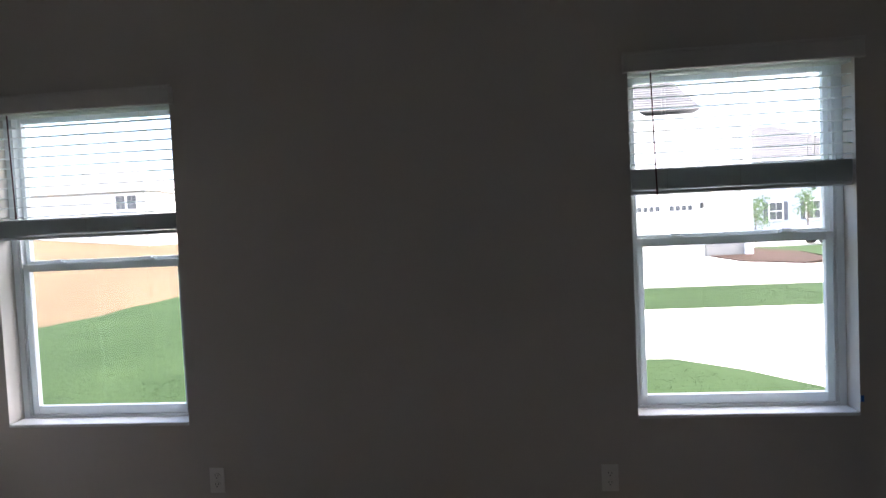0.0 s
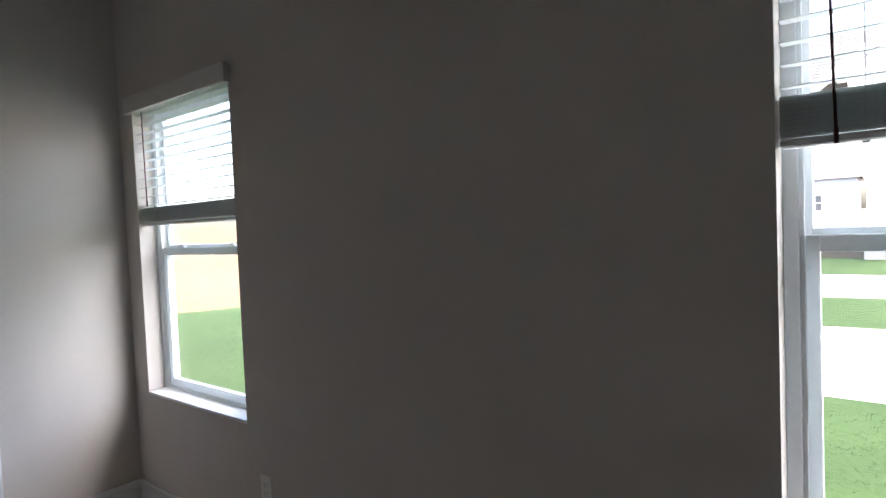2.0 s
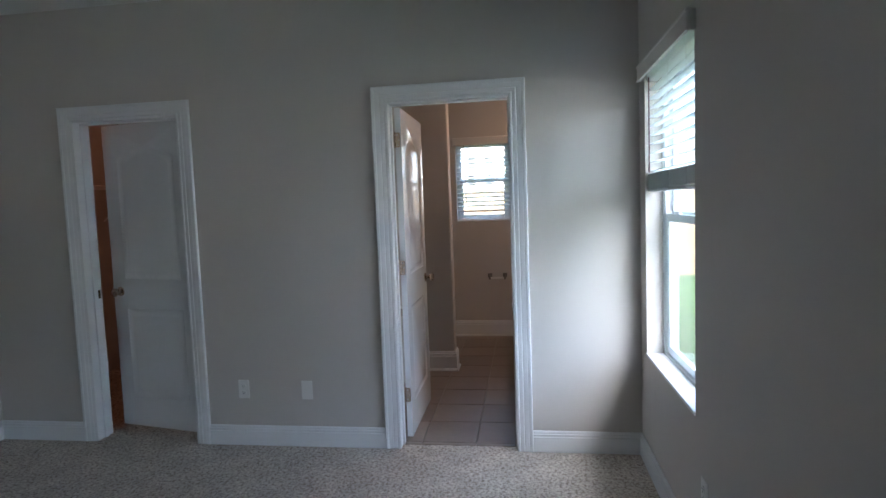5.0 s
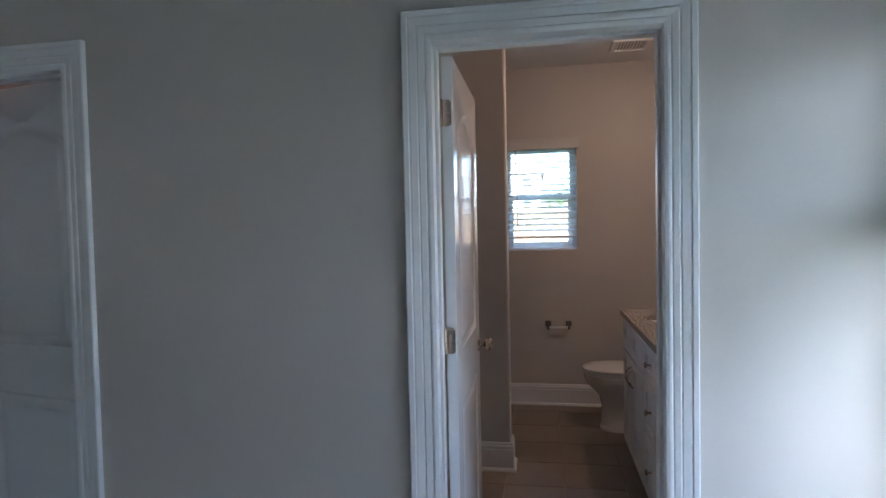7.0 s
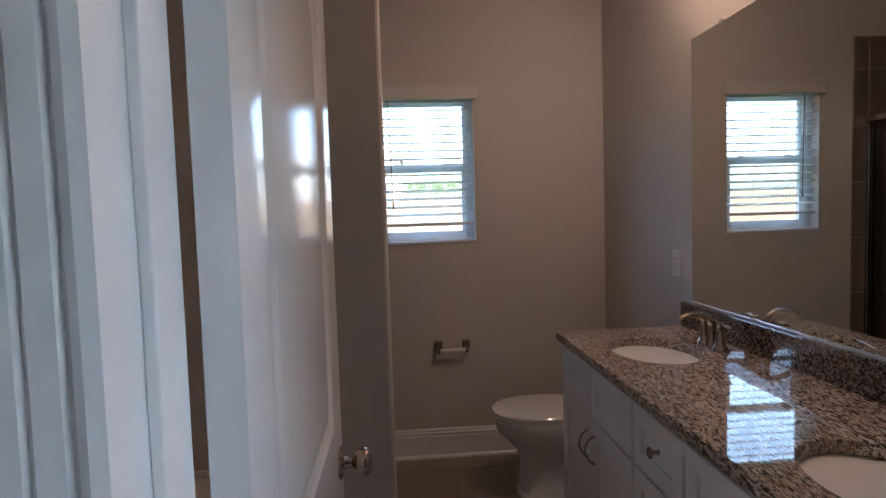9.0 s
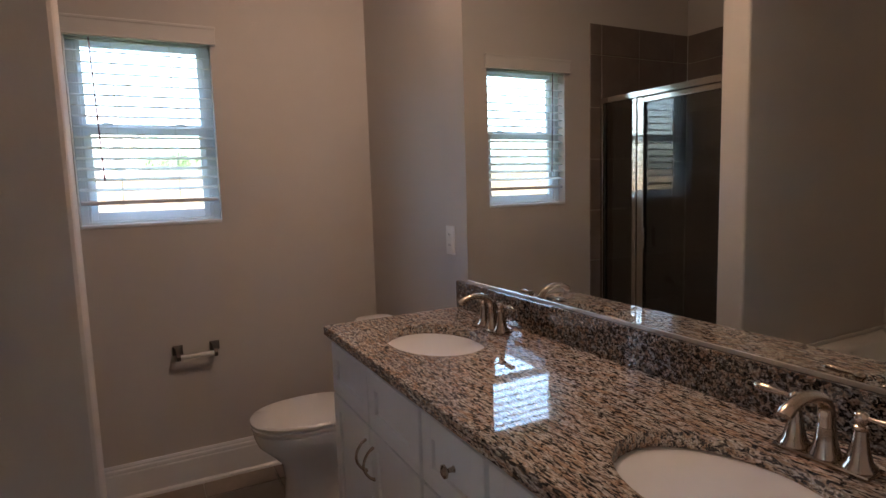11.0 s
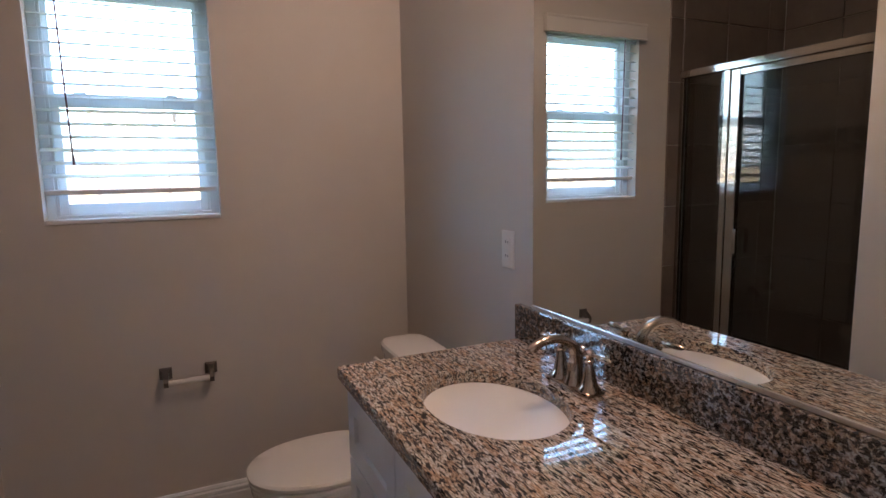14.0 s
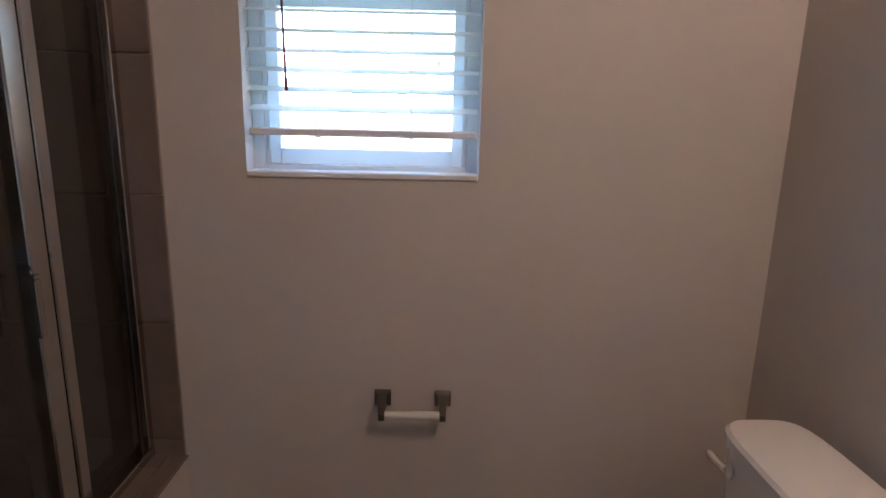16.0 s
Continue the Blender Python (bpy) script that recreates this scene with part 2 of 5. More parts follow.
LAWN = mat_ground("lawn_grass", (0.015, 0.032, 0.010), (0.038, 0.064, 0.025), 0.7, 14.0, 0.6)
FIELD = mat_ground("dry_field", (0.072, 0.052, 0.030), (0.150, 0.108, 0.064), 0.16, 2.0, 0.5)
CONCRETE = mat_ground("concrete_pale", (0.52, 0.50, 0.47), (0.66, 0.64, 0.61), 0.8, 30.0, 0.1)
MULCH = mat_ground("mulch_brown", (0.03, 0.019, 0.015), (0.065, 0.042, 0.034), 1.5, 25.0, 0.8)
SIDING = mat_grained("siding_white", (0.78, 0.78, 0.76), 0.6, coarse=0.6, fine=12.0, vary=0.04, relief=0.0)
SIDING_BLUE = mat_grained("siding_blue_grey", (0.33, 0.37, 0.43), 0.6, coarse=0.6, fine=12.0, vary=0.05, relief=0.0)
SHINGLE = mat_grained("shingle_grey", (0.085, 0.083, 0.088), 0.9, coarse=0.8, fine=9.0, vary=0.25, relief=0.3, depth=0.01)
# Pale grey roofs of the far houses, with distance haze lightened into the colour.
SHINGLE_HAZE_PALE = mat_grained("shingle_haze_pale_grey", (0.36, 0.35, 0.35), 0.9, coarse=0.8, fine=9.0, vary=0.15, relief=0.3, depth=0.01)
STONE = mat_grained("stone_grey", (0.23, 0.22, 0.21), 0.85, coarse=2.5, fine=18.0, vary=0.3, relief=0.4, depth=0.01)
PANE_DARK = mat_grained("pane_dark", (0.07, 0.08, 0.09), 0.12, coarse=1.0, fine=10.0, vary=0.1, relief=0.0)
SHUTTER = mat_grained("shutter_dark", (0.06, 0.07, 0.09), 0.5, coarse=2.0, fine=30.0, vary=0.1, relief=0.0)
BARK = mat_grained("bark", (0.10, 0.075, 0.055), 0.9, coarse=6.0, fine=40.0, vary=0.3, relief=0.5, depth=0.01)
LEAF = mat_grained("leaf_green", (0.075, 0.135, 0.045), 0.6, coarse=1.5, fine=14.0, vary=0.4, relief=0.0)
CARPAINT = mat_grained("car_paint_white", (0.78, 0.78, 0.78), 0.2, coarse=1.0, fine=30.0, vary=0.02, relief=0.0)
RUBBER = mat_grained("rubber_black", (0.025, 0.025, 0.025), 0.7, coarse=5.0, fine=60.0, vary=0.2, relief=0.0)
FILAMENT = mat_new("bulb_glow", (1, 1, 1), 0.5)
FILAMENT.node_tree.nodes["Principled BSDF"].inputs["Emission Color"].default_value = (1.0, 0.55, 0.28, 1)
FILAMENT.node_tree.nodes["Principled BSDF"].inputs["Emission Strength"].default_value = 4.0


# ---- mesh helpers ----
def to_object(name, bm, material, smooth=False):
    bmesh.ops.recalc_face_normals(bm, faces=bm.faces)
    me = bpy.data.meshes.new(name)
    bm.to_mesh(me)
    bm.free()
    if smooth:
        me.shade_smooth()
        me.set_sharp_from_angle(angle=radians(38))
    me.materials.append(material)
    return new(name, me)


def part(name, bm, material, parent, label="", smooth=False):
    ob = to_object(name, bm, material, smooth)
    ob.parent = parent
    if label:
        ob["label"] = label
    return ob


def thing(name, label, category, place=(0, 0, 0), group=""):
    ob = new(name)
    ob.location = place
    ob.empty_display_size = 0.05
    return tagged(ob, label, category, group)


def structure(ob, label, category):
    return tagged(ob, label, category, kind="structure")


def box(x0, x1, y0, y1, z0, z1, bevel=0.0, bm=None, segments=2):
    bm = bm or bmesh.new()
    made = bmesh.ops.create_cube(bm, size=1.0)["verts"]
    for v in made:
        v.co = Vector((x0 + (v.co.x + 0.5) * (x1 - x0), y0 + (v.co.y + 0.5) * (y1 - y0), z0 + (v.co.z + 0.5) * (z1 - z0)))
    if bevel:
        edges = list({e for v in made for e in v.link_edges})
        bmesh.ops.bevel(bm, geom=edges, offset=bevel, segments=segments, affect="EDGES", profile=0.5)
    return bm


def lathe(profile, steps=24, center=(0, 0, 0), axis="Z", bm=None, sx=1.0, sy=1.0):
    """Turns (radius, height) pairs round an axis."""
    bm = bm or bmesh.new()
    rings = []
    c = Vector(center)
    for r, h in profile:
        ring = []
        for i in range(steps):
            a = 2 * math.pi * i / steps
            p = Vector((r * math.cos(a) * sx, r * math.sin(a) * sy, h))
            if axis == "Y":
                p = Vector((p.x, p.z, p.y))
            elif axis == "X":
                p = Vector((p.z, p.x, p.y))
            ring.append(bm.verts.new(c + p))
        rings.append(ring)
    for a, b in zip(rings, rings[1:]):
        for i in range(steps):
            j = (i + 1) % steps
            bm.faces.new((a[i], a[j], b[j], b[i]))
    for ring in (rings[0], rings[-1]):
        bm.faces.new(ring)
    return bm


def tube(points, radii, steps=12, bm=None, flat=1.0):
    """A round bar along points, with a radius at each."""
    bm = bm or bmesh.new()
    points = [Vector(p) for p in points]
    rings, up = [], None
    for i, p in enumerate(points):
        d = (points[min(i + 1, len(points) - 1)] - points[max(i - 1, 0)]).normalized()
        if up is None:
            up = d.orthogonal().normalized()
        up = (up - d * up.dot(d)).normalized()
        side = d.cross(up)
        r = radii[i] if isinstance(radii, (list, tuple)) else radii
        rings.append([bm.verts.new(p + r * (math.cos(a) * up + flat * math.sin(a) * side)) for a in (2 * math.pi * k / steps for k in range(steps))])
    for a, b in zip(rings, rings[1:]):
        for i in range(steps):
            j = (i + 1) % steps
            bm.faces.new((a[i], a[j], b[j], b[i]))
    bm.faces.new(rings[0])
    bm.faces.new(rings[-1])
    return bm


def prism(outline, depth, to_world, bm=None):
    """Extrudes a closed 2D outline by depth; to_world maps (u, v, w)."""
    bm = bm or bmesh.new()
    a = [bm.verts.new(to_world(u, v, 0)) for u, v in outline]
    b = [bm.verts.new(to_world(u, v, depth)) for u, v in outline]
    n = len(outline)
    for i in range(n):
        j = (i + 1) % n
        bm.faces.new((a[i], a[j], b[j], b[i]))
    bm.faces.new(a)
    bm.faces.new(b)
    return bm


def wall_mesh(axis, span, face, back, z0, z1, openings):
    """A wall with thickness along X or Y; openings (a0, a1, z0, z1) go through it."""
    cuts_a = sorted({span[0], span[1], *[v for o in openings for v in o[:2]]})
    cuts_z = sorted({z0, z1, *[v for o in openings for v in o[2:]]})

    def solid(i, j):
        if not (0 <= i < len(cuts_a) - 1 and 0 <= j < len(cuts_z) - 1):
            return False
        a, z = (cuts_a[i] + cuts_a[i + 1]) / 2, (cuts_z[j] + cuts_z[j + 1]) / 2
        return not any(o[0] < a < o[1] and o[2] < z < o[3] for o in openings)

    bm = bmesh.new()
    cache = {}

    def vert(a, d, z):
        key = (a, d, z)
        if key not in cache:
            cache[key] = bm.verts.new((a, d, z) if axis == "X" else (d, a, z))
        return cache[key]

    for i in range(len(cuts_a) - 1):
        for j in range(len(cuts_z) - 1):
            if not solid(i, j):
                continue
            a0, a1, b0, b1 = cuts_a[i], cuts_a[i + 1], cuts_z[j], cuts_z[j + 1]
            for d in (face, back):
                bm.faces.new([vert(a0, d, b0), vert(a1, d, b0), vert(a1, d, b1), vert(a0, d, b1)])
            for on, p, q in ((solid(i - 1, j), (a0, b0), (a0, b1)), (solid(i + 1, j), (a1, b0), (a1, b1)),
                             (solid(i, j - 1), (a0, b0), (a1, b0)), (solid(i, j + 1), (a0, b1), (a1, b1))):
                if not on:
                    bm.faces.new([vert(p[0], face, p[1]), vert(q[0], face, q[1]), vert(q[0], back, q[1]), vert(p[0], back, p[1])])
    return bm


# ---- the rooms ----
CEILING = 2.71
BATH_N, BATH_W, BATH_S, BATH_E = -0.013, -2.91, -2.460, -0.124
ROOM_E, ROOM_S = 4.75, -4.08
WIN_L, WIN_R = (0.144, 1.014), (2.983, 3.860)
WIN_Z = (0.60, 2.075)
BWIN_Y, BWIN_Z = (-1.343, -0.771), (1.248, 2.10)
DOOR1, DOOR2, DOOR_H = (-1.389, -0.692), (-3.385, -2.685), 2.032
PART_X, PART_Y = (-1.735, -1.603), -1.25
OUT = 0.16

structure(to_object("wall_north", wall_mesh("X", (BATH_E, ROOM_E), 0.0, OUT, -0.3, 2.95, [(*WIN_L, *WIN_Z), (*WIN_R, *WIN_Z)]), WALL),
          "warm grey painted drywall wall with two windows", "wall")
structure(to_object("wall_west", wall_mesh("Y", (-4.6, 0.0), 0.0, BATH_E, -0.3, CEILING + 0.01, [(*DOOR1, -0.3, DOOR_H), (*DOOR2, -0.3, DOOR_H)]), WALL),
          "warm grey painted drywall wall with two doorways", "wall")
structure(to_object("wall_east", box(ROOM_E, ROOM_E + 0.12, ROOM_S - 0.12, OUT, -0.3, 2.95), WALL), "plain warm grey painted wall", "wall")
structure(to_object("wall_south", box(0.0, ROOM_E, ROOM_S - 0.12, ROOM_S, -0.3, 2.95), WALL), "plain warm grey painted wall", "wall")
structure(to_object("wall_bath_north", box(BATH_W - OUT, BATH_E, BATH_N, OUT, -0.3, 2.95), WALL), "warm grey painted bathroom wall behind the mirror", "wall")
structure(to_object("wall_bath_west", wall_mesh("Y", (-5.0, BATH_N), BATH_W, BATH_W - OUT, -0.3, 2.95, [(*BWIN_Y, *BWIN_Z)]), WALL),
          "warm grey painted bathroom wall with a small window", "wall")
structure(to_object("wall_bath_south", box(BATH_W, BATH_E, BATH_S - 0.1, BATH_S, -0.3, CEILING + 0.01), WALL), "plain wall behind tub and shower", "wall")
structure(to_object("wall_partition", box(*PART_X, BATH_S, PART_Y, -0.02, CEILING + 0.005, 0.012), WALL), "warm grey painted stub wall between tub and shower", "wall")
structure(to_object("wall_closet_south", box(BATH_W, BATH_E, -4.6, -4.5, -0.3, CEILING + 0.01), WALL), "plain closet wall", "wall")
structure(to_object("wall_closet_west", box(-2.0, -1.9, -4.5, BATH_S - 0.1, -0.3, CEILING + 0.01), WALL), "plain closet wall", "wall")
structure(to_object("ceiling", box(BATH_W - OUT, ROOM_E + 0.12, -5.0, OUT + 0.0, CEILING, 3.0), CEIL), "white textured drywall ceiling", "ceiling")
# Unseen slab, added with wide eaves to block direct sun and sky.
structure(to_object("roof_light_block", box(BATH_W - 0.7, ROOM_E + 0.7, -5.6, OUT + 0.75, 3.004, 3.25), SHINGLE), "unseen roof slab added to keep sun and sky out", "roof")


def carpet_floor():
    bm = bmesh.new()
    nx, ny = 96, 88
    grid = [[bm.verts.new((-0.055 + (ROOM_E + 0.055) * i / nx, ROOM_S * (1 - j / ny), 0.004 * noise.noise((i * 0.9, j * 0.9, 3.0)) - 0.002)) for j in range(ny + 1)] for i in range(nx + 1)]
    for i in range(nx):
        for j in range(ny):
            bm.faces.new((grid[i][j], grid[i + 1][j], grid[i + 1][j + 1], grid[i][j + 1]))
    return to_object("floor", bm, CARPET, True)


structure(carpet_floor(), "speckled beige cut-pile bedroom carpet", "carpet")
structure(to_object("floor_closet", box(-1.9, -0.055, -4.5, BATH_S - 0.1, -0.2, -0.004), CARPET), "speckled beige closet carpet", "carpet")
structure(to_object("floor_slab", box(BATH_W - OUT, ROOM_E, -4.9, 0.0, -0.32, -0.21), CONCRETE), "concrete floor slab under the rooms", "floor")
bath_floor = structure(to_object("floor_bath", box(BATH_W, -0.055, BATH_S, BATH_N, -0.2, -0.008), GROUT_LIGHT), "taupe square floor tiles with pale grout", "floor")


def casing(name, a0, a1, top, face, out, label):
    """Moulded door casing on a wall face at x = face, standing proud along out."""
    prof = [(-0.006, 0.0), (-0.006, 0.010), (0.004, 0.013), (0.010, 0.0125), (0.014, 0.009), (0.018, 0.012), (0.034, 0.0145), (0.038, 0.0115), (0.042, 0.0145),
            (0.060, 0.017), (0.066, 0.0165), (0.069, 0.020), (0.083, 0.021), (0.0865, 0.018), (0.0865, 0.0)]
    bm = bmesh.new()
    rows = []
    for u, v in prof:
        x = face + out * v
        rows.append([bm.verts.new((x, y, z)) for y, z in ((a0 - u, 0.0), (a0 - u, top + u), (a1 + u, top + u), (a1 + u, 0.0))])
    for p, q in zip(rows, rows[1:]):
        for k in range(3):
            bm.faces.new((p[k], p[k + 1], q[k + 1], q[k]))
    for k in (0, 3):
        bm.faces.new([r[k] for r in rows])
    return structure(to_object(name, bm, TRIM), label, "door casing")


def jamb(name, a0, a1, top, x0, x1, stop_at):
    """Lining of a doorway with its stop bead."""
    bm = bmesh.new()
    t = 0.004
    box(x0, x1, a0, a0 + t, 0.0, top, 0.0, bm)
    box(x0, x1, a1 - t, a1, 0.0, top, 0.0, bm)
    box(x0, x1, a0 + t, a1 - t, top - t, top, 0.0, bm)
    box(stop_at, stop_at + 0.034, a0 + t, a0 + t + 0.011, 0.0, top - t, 0.002, bm)
    box(stop_at, stop_at + 0.034, a1 - t - 0.011, a1 - t, 0.0, top - t, 0.002, bm)
    box(stop_at, stop_at + 0.034, a0 + t + 0.011, a1 - t - 0.011, top - t - 0.011, top - t, 0.002, bm)
    return structure(to_object(name, bm, TRIM), "white painted door jamb with stop", "door jamb")


for nm, d in (("1", DOOR1), ("2", DOOR2)):
    casing("trim_door_" + nm, d[0], d[1], DOOR_H, 0.0, 1, "white moulded door casing on the bedroom wall")
    casing("trim_door_inner_" + nm, d[0] - 0.012, d[1] + 0.012, DOOR_H + 0.012, BATH_E, -1, "white moulded door casing inside the doorway")
    jamb("jamb_door_" + nm, d[0], d[1], DOOR_H, BATH_E - 0.004, 0.004, -0.082)

BASE_PROF = [(0.0, 0.0), (0.016, 0.0), (0.016, 0.088), (0.0115, 0.090), (0.0115, 0.095), (0.0155, 0.097), (0.0155, 0.105), (0.0095, 0.107), (0.0095, 0.112), (0.012, 0.114), (0.006, 0.123), (0.0, 0.123)]
SHOE_PROF = [(0.0, 0.0), (0.030, 0.0), (0.028, 0.012), (0.020, 0.020), (0.0165, 0.020), (0.0165, 0.126), (0.0135, 0.133), (0.0155, 0.137), (0.0155, 0.148), (0.010, 0.155), (0.012, 0.160), (0.006, 0.170), (0.0, 0.170)]


def baseboard(points, prof=BASE_PROF, closed=False):
    """Skirting along a line of (x, y) with the room on its left hand."""
    pts = [Vector((*p, 0)) for p in points]
    bm = bmesh.new()
    rings = []
    for i, p in enumerate(pts):
        dirs = []
        if i > 0:
            dirs.append((p - pts[i - 1]).normalized())
        if i < len(pts) - 1:
            dirs.append((pts[i + 1] - p).normalized())
        normals = [Vector((-d.y, d.x, 0)) for d in dirs]
        m = sum(normals, Vector())
        m = m / m.dot(normals[0])
        rings.append([bm.verts.new(p + m * u + Vector((0, 0, v))) for u, v in prof])
    for a, b in zip(rings, rings[1:]):
        for k in range(len(prof)):
            l = (k + 1) % len(prof)
            bm.faces.new((a[k], a[l], b[l], b[k]))
    bm.faces.new(rings[0])
    bm.faces.new(rings[-1])
    return structure(to_object("baseboard", bm, TRIM), "white moulded baseboard along the wall", "baseboard")


C = 0.0867
baseboard([(ROOM_E, ROOM_S), (ROOM_E, 0.0), (0.0, 0.0), (0.0, DOOR1[1] + C)])
baseboard([(0.0, DOOR1[0] - C), (0.0, DOOR2[1] + C)])
baseboard([(0.0, DOOR2[0] - C), (0.0, ROOM_S), (ROOM_E, ROOM_S)])
baseboard([(-1.926, BATH_N), (BATH_W, BATH_N), (BATH_W, -1.548)], SHOE_PROF)
baseboard([(PART_X[0], -1.548), (PART_X[0], PART_Y), (PART_X[1], PART_Y), (PART_X[1], -1.60)], SHOE_PROF)


# ---- windows ----
def window(name, a0, a1, z0, z1, place, label, half, shift=0.0):
    """A white vinyl single-hung window. Local u runs along the wall, w outwards; place maps (u, w, z)."""
    root = structure(new(name), label, "window")

    def slab(u0, u1, w0, w1, b0, b1, bevel=0.0015, bm=None):
        p, q = place(u0, w0 + (shift if w0 > 0 else 0.0), b0), place(u1, w1 + shift, b1)
        return box(min(p[0], q[0]), max(p[0], q[0]), min(p[1], q[1]), max(p[1], q[1]), b0, b1, bevel, bm, 1)

    f = 0.030
    mid = z0 + (z1 - z0) * half
    bm = slab(a0, a0 + f, 0.085, 0.155, z0, z1)
    slab(a1 - f, a1, 0.085, 0.155, z0, z1, 0.0015, bm)
    slab(a0 + f, a1 - f, 0.085, 0.155, z0, z0 + 0.028, 0.0015, bm)
    slab(a0 + f, a1 - f, 0.085, 0.155, z1 - 0.028, z1, 0.0015, bm)
    part("window_frame", bm, VINYL, root)
    bm = slab(a0 + f, a0 + f + 0.010, 0.090, 0.098, z0 + 0.028, z1 - 0.028, 0.001)
    slab(a1 - f - 0.010, a1 - f, 0.090, 0.098, z0 + 0.028, z1 - 0.028, 0.001, bm)
    part("track", bm, VINYL, root)
    # lower sash, in front; upper sash behind it
    for nm, w, b0, b1, rail_b, rail_t, st in (("lower_sash", 0.100, z0 + 0.028, mid + 0.022, 0.040, 0.036, 0.034), ("upper_sash", 0.128, mid - 0.004, z1 - 0.028, 0.040, 0.030, 0.020)):
        s0, s1 = a0 + f + 0.002, a1 - f - 0.002
        bm = slab(s0, s0 + st, w, w + 0.026, b0, b1)
        slab(s1 - st, s1, w, w + 0.026, b0, b1, 0.0015, bm)
        slab(s0 + st, s1 - st, w, w + 0.026, b0, b0 + rail_b, 0.0015, bm)
        slab(s0 + st, s1 - st, w, w + 0.026, b1 - rail_t, b1, 0.0015, bm)
        sash = part(nm, bm, VINYL, root)
        bm = slab(s0 + st - 0.004, s1 - st + 0.004, w + 0.011, w + 0.015, b0 + rail_b - 0.004, b1 - rail_t + 0.004, 0.0)
        pane = part("pane", bm, GLASS, sash)
        pane.visible_shadow = False
    for u in (a0 + (a1 - a0) * 0.24, a0 + (a1 - a0) * 0.76):
        bm = slab(u - 0.035, u + 0.035, 0.101, 0.124, mid + 0.0222, mid + 0.030, 0.003)
        slab(u - 0.024, u + 0.016, 0.104, 0.120, mid + 0.030, mid + 0.040, 0.004, bm)
        part("sash_lock", bm, VINYL, root, "white cam lock")
    bm = slab(a0 + 0.001, a1 - 0.001, -0.006, 0.085, z0 + 0.0005, z0 + 0.016, 0.003)
    part("window_sill", bm, TRIM, root)
    return root


def north(u, w, z):
    return (u, w, z)


def west(u, w, z):
    return (BATH_W - w, u, z)


def blind(a0, a1, top, bottom, slats_to, pitch, place, label, wand_u, wand_to, tilt, stacked):
    """A faux-wood blind under a valance, drawn up or let down."""
    root = thing("window_blind", label, "window blind", place((a0 + a1) / 2, 0.03, bottom))
    base = root.location.copy()

    def slab(u0, u1, w0, w1, b0, b1, bevel=0.0, bm=None):
        p, q = place(u0, w0, b0), place(u1, w1, b1)
        return box(min(p[0], q[0]) - base.x, max(p[0], q[0]) - base.x, min(p[1], q[1]) - base.y, max(p[1], q[1]) - base.y, b0 - base.z, b1 - base.z, bevel, bm, 1)

    # valance with a small cove along its top and foot
    part("valance", slab(a0 - 0.022, a1 + 0.022, -0.034, -0.020, top - 0.045, top + 0.030, 0.003), VALANCE, root)
    for u in (a0 - 0.022, a1 + 0.008):
        part("valance_return", slab(u, u + 0.014, -0.0198, -0.001, top - 0.045, top + 0.030, 0.002), VALANCE, root)
    part("cove_moulding", slab(a0 - 0.025, a1 + 0.025, -0.038, -0.019, top + 0.020, top + 0.034, 0.003), VALANCE, root)
    part("foot_bead", slab(a0 - 0.024, a1 + 0.024, -0.037, -0.022, top - 0.047, top - 0.039, 0.002), VALANCE, root)
    part("headrail", slab(a0 + 0.005, a1 - 0.005, 0.010, 0.062, top - 0.050, top - 0.006, 0.002), SLAT, root)
    # one slat mesh, gently crowned, shared by all
    bm = bmesh.new()
    n = 6
    c, s = math.cos(radians(tilt)), math.sin(radians(tilt))
    for side, t in ((0, 0.0014), (1, -0.0014)):
        for e in (a0 + 0.006, a1 - 0.006):
            for k in range(n + 1):
                d = -0.025 + 0.05 * k / n
                h = 0.0022 * (1 - (d / 0.025) ** 2) + t
                p = Vector(place(e, 0.036 + d * c - h * s, d * s + h * c)) - Vector((base.x, base.y, 0))
                bm.verts.new(p)
    bm.verts.ensure_lookup_table()
    v = bm.verts
    m = n + 1
    for k in range(n):
        bm.faces.new((v[k], v[k + 1], v[m + k + 1], v[m + k]))
        bm.faces.new((v[2 * m + k], v[2 * m + k + 1], v[3 * m + k + 1], v[3 * m + k]))
        for e in (0, m):
            bm.faces.new((v[e + k], v[e + k + 1], v[2 * m + e + k + 1], v[2 * m + e + k]))
    for k in (0, n):
        bm.faces.new((v[k], v[m + k], v[3 * m + k], v[2 * m + k]))
    first = part("slat", bm, SLAT, root)
    z = top - 0.052
    heights = []
    while z > slats_to + 0.006:
        heights.append(z)
        z -= pitch
    heights += [bottom + 0.022 + 0.0036 * k for k in range(2 * stacked)]
    first.location.z = heights[0] - base.z
    for i, h in enumerate(heights[1:]):
        o = first.copy()
        scene.collection.objects.link(o)
        o.location.z = h - base.z
        o.rotation_euler = (0, 0, radians(0.25) * math.sin(i * 2.3)) if stacked else (0, 0, 0)
    part("bottom_rail", slab(a0 + 0.006, a1 - 0.006, 0.012, 0.060, bottom, bottom + 0.018, 0.004), TRIM, root)
    for u in (a0 + 0.17, a1 - 0.17) if a1 - a0 < 0.7 else (a0 + 0.15, (a0 + a1) / 2, a1 - 0.15):
        bm = bmesh.new()
        for w in (0.0105, 0.0625):
            p = Vector(place(u, w, 0)) - Vector((base.x, base.y, 0))
            tube([(p.x, p.y, bottom - base.z), (p.x, p.y, top - 0.05 - base.z)], 0.0008, 5, bm)
        part("ladder_cord", bm, CORD, root)
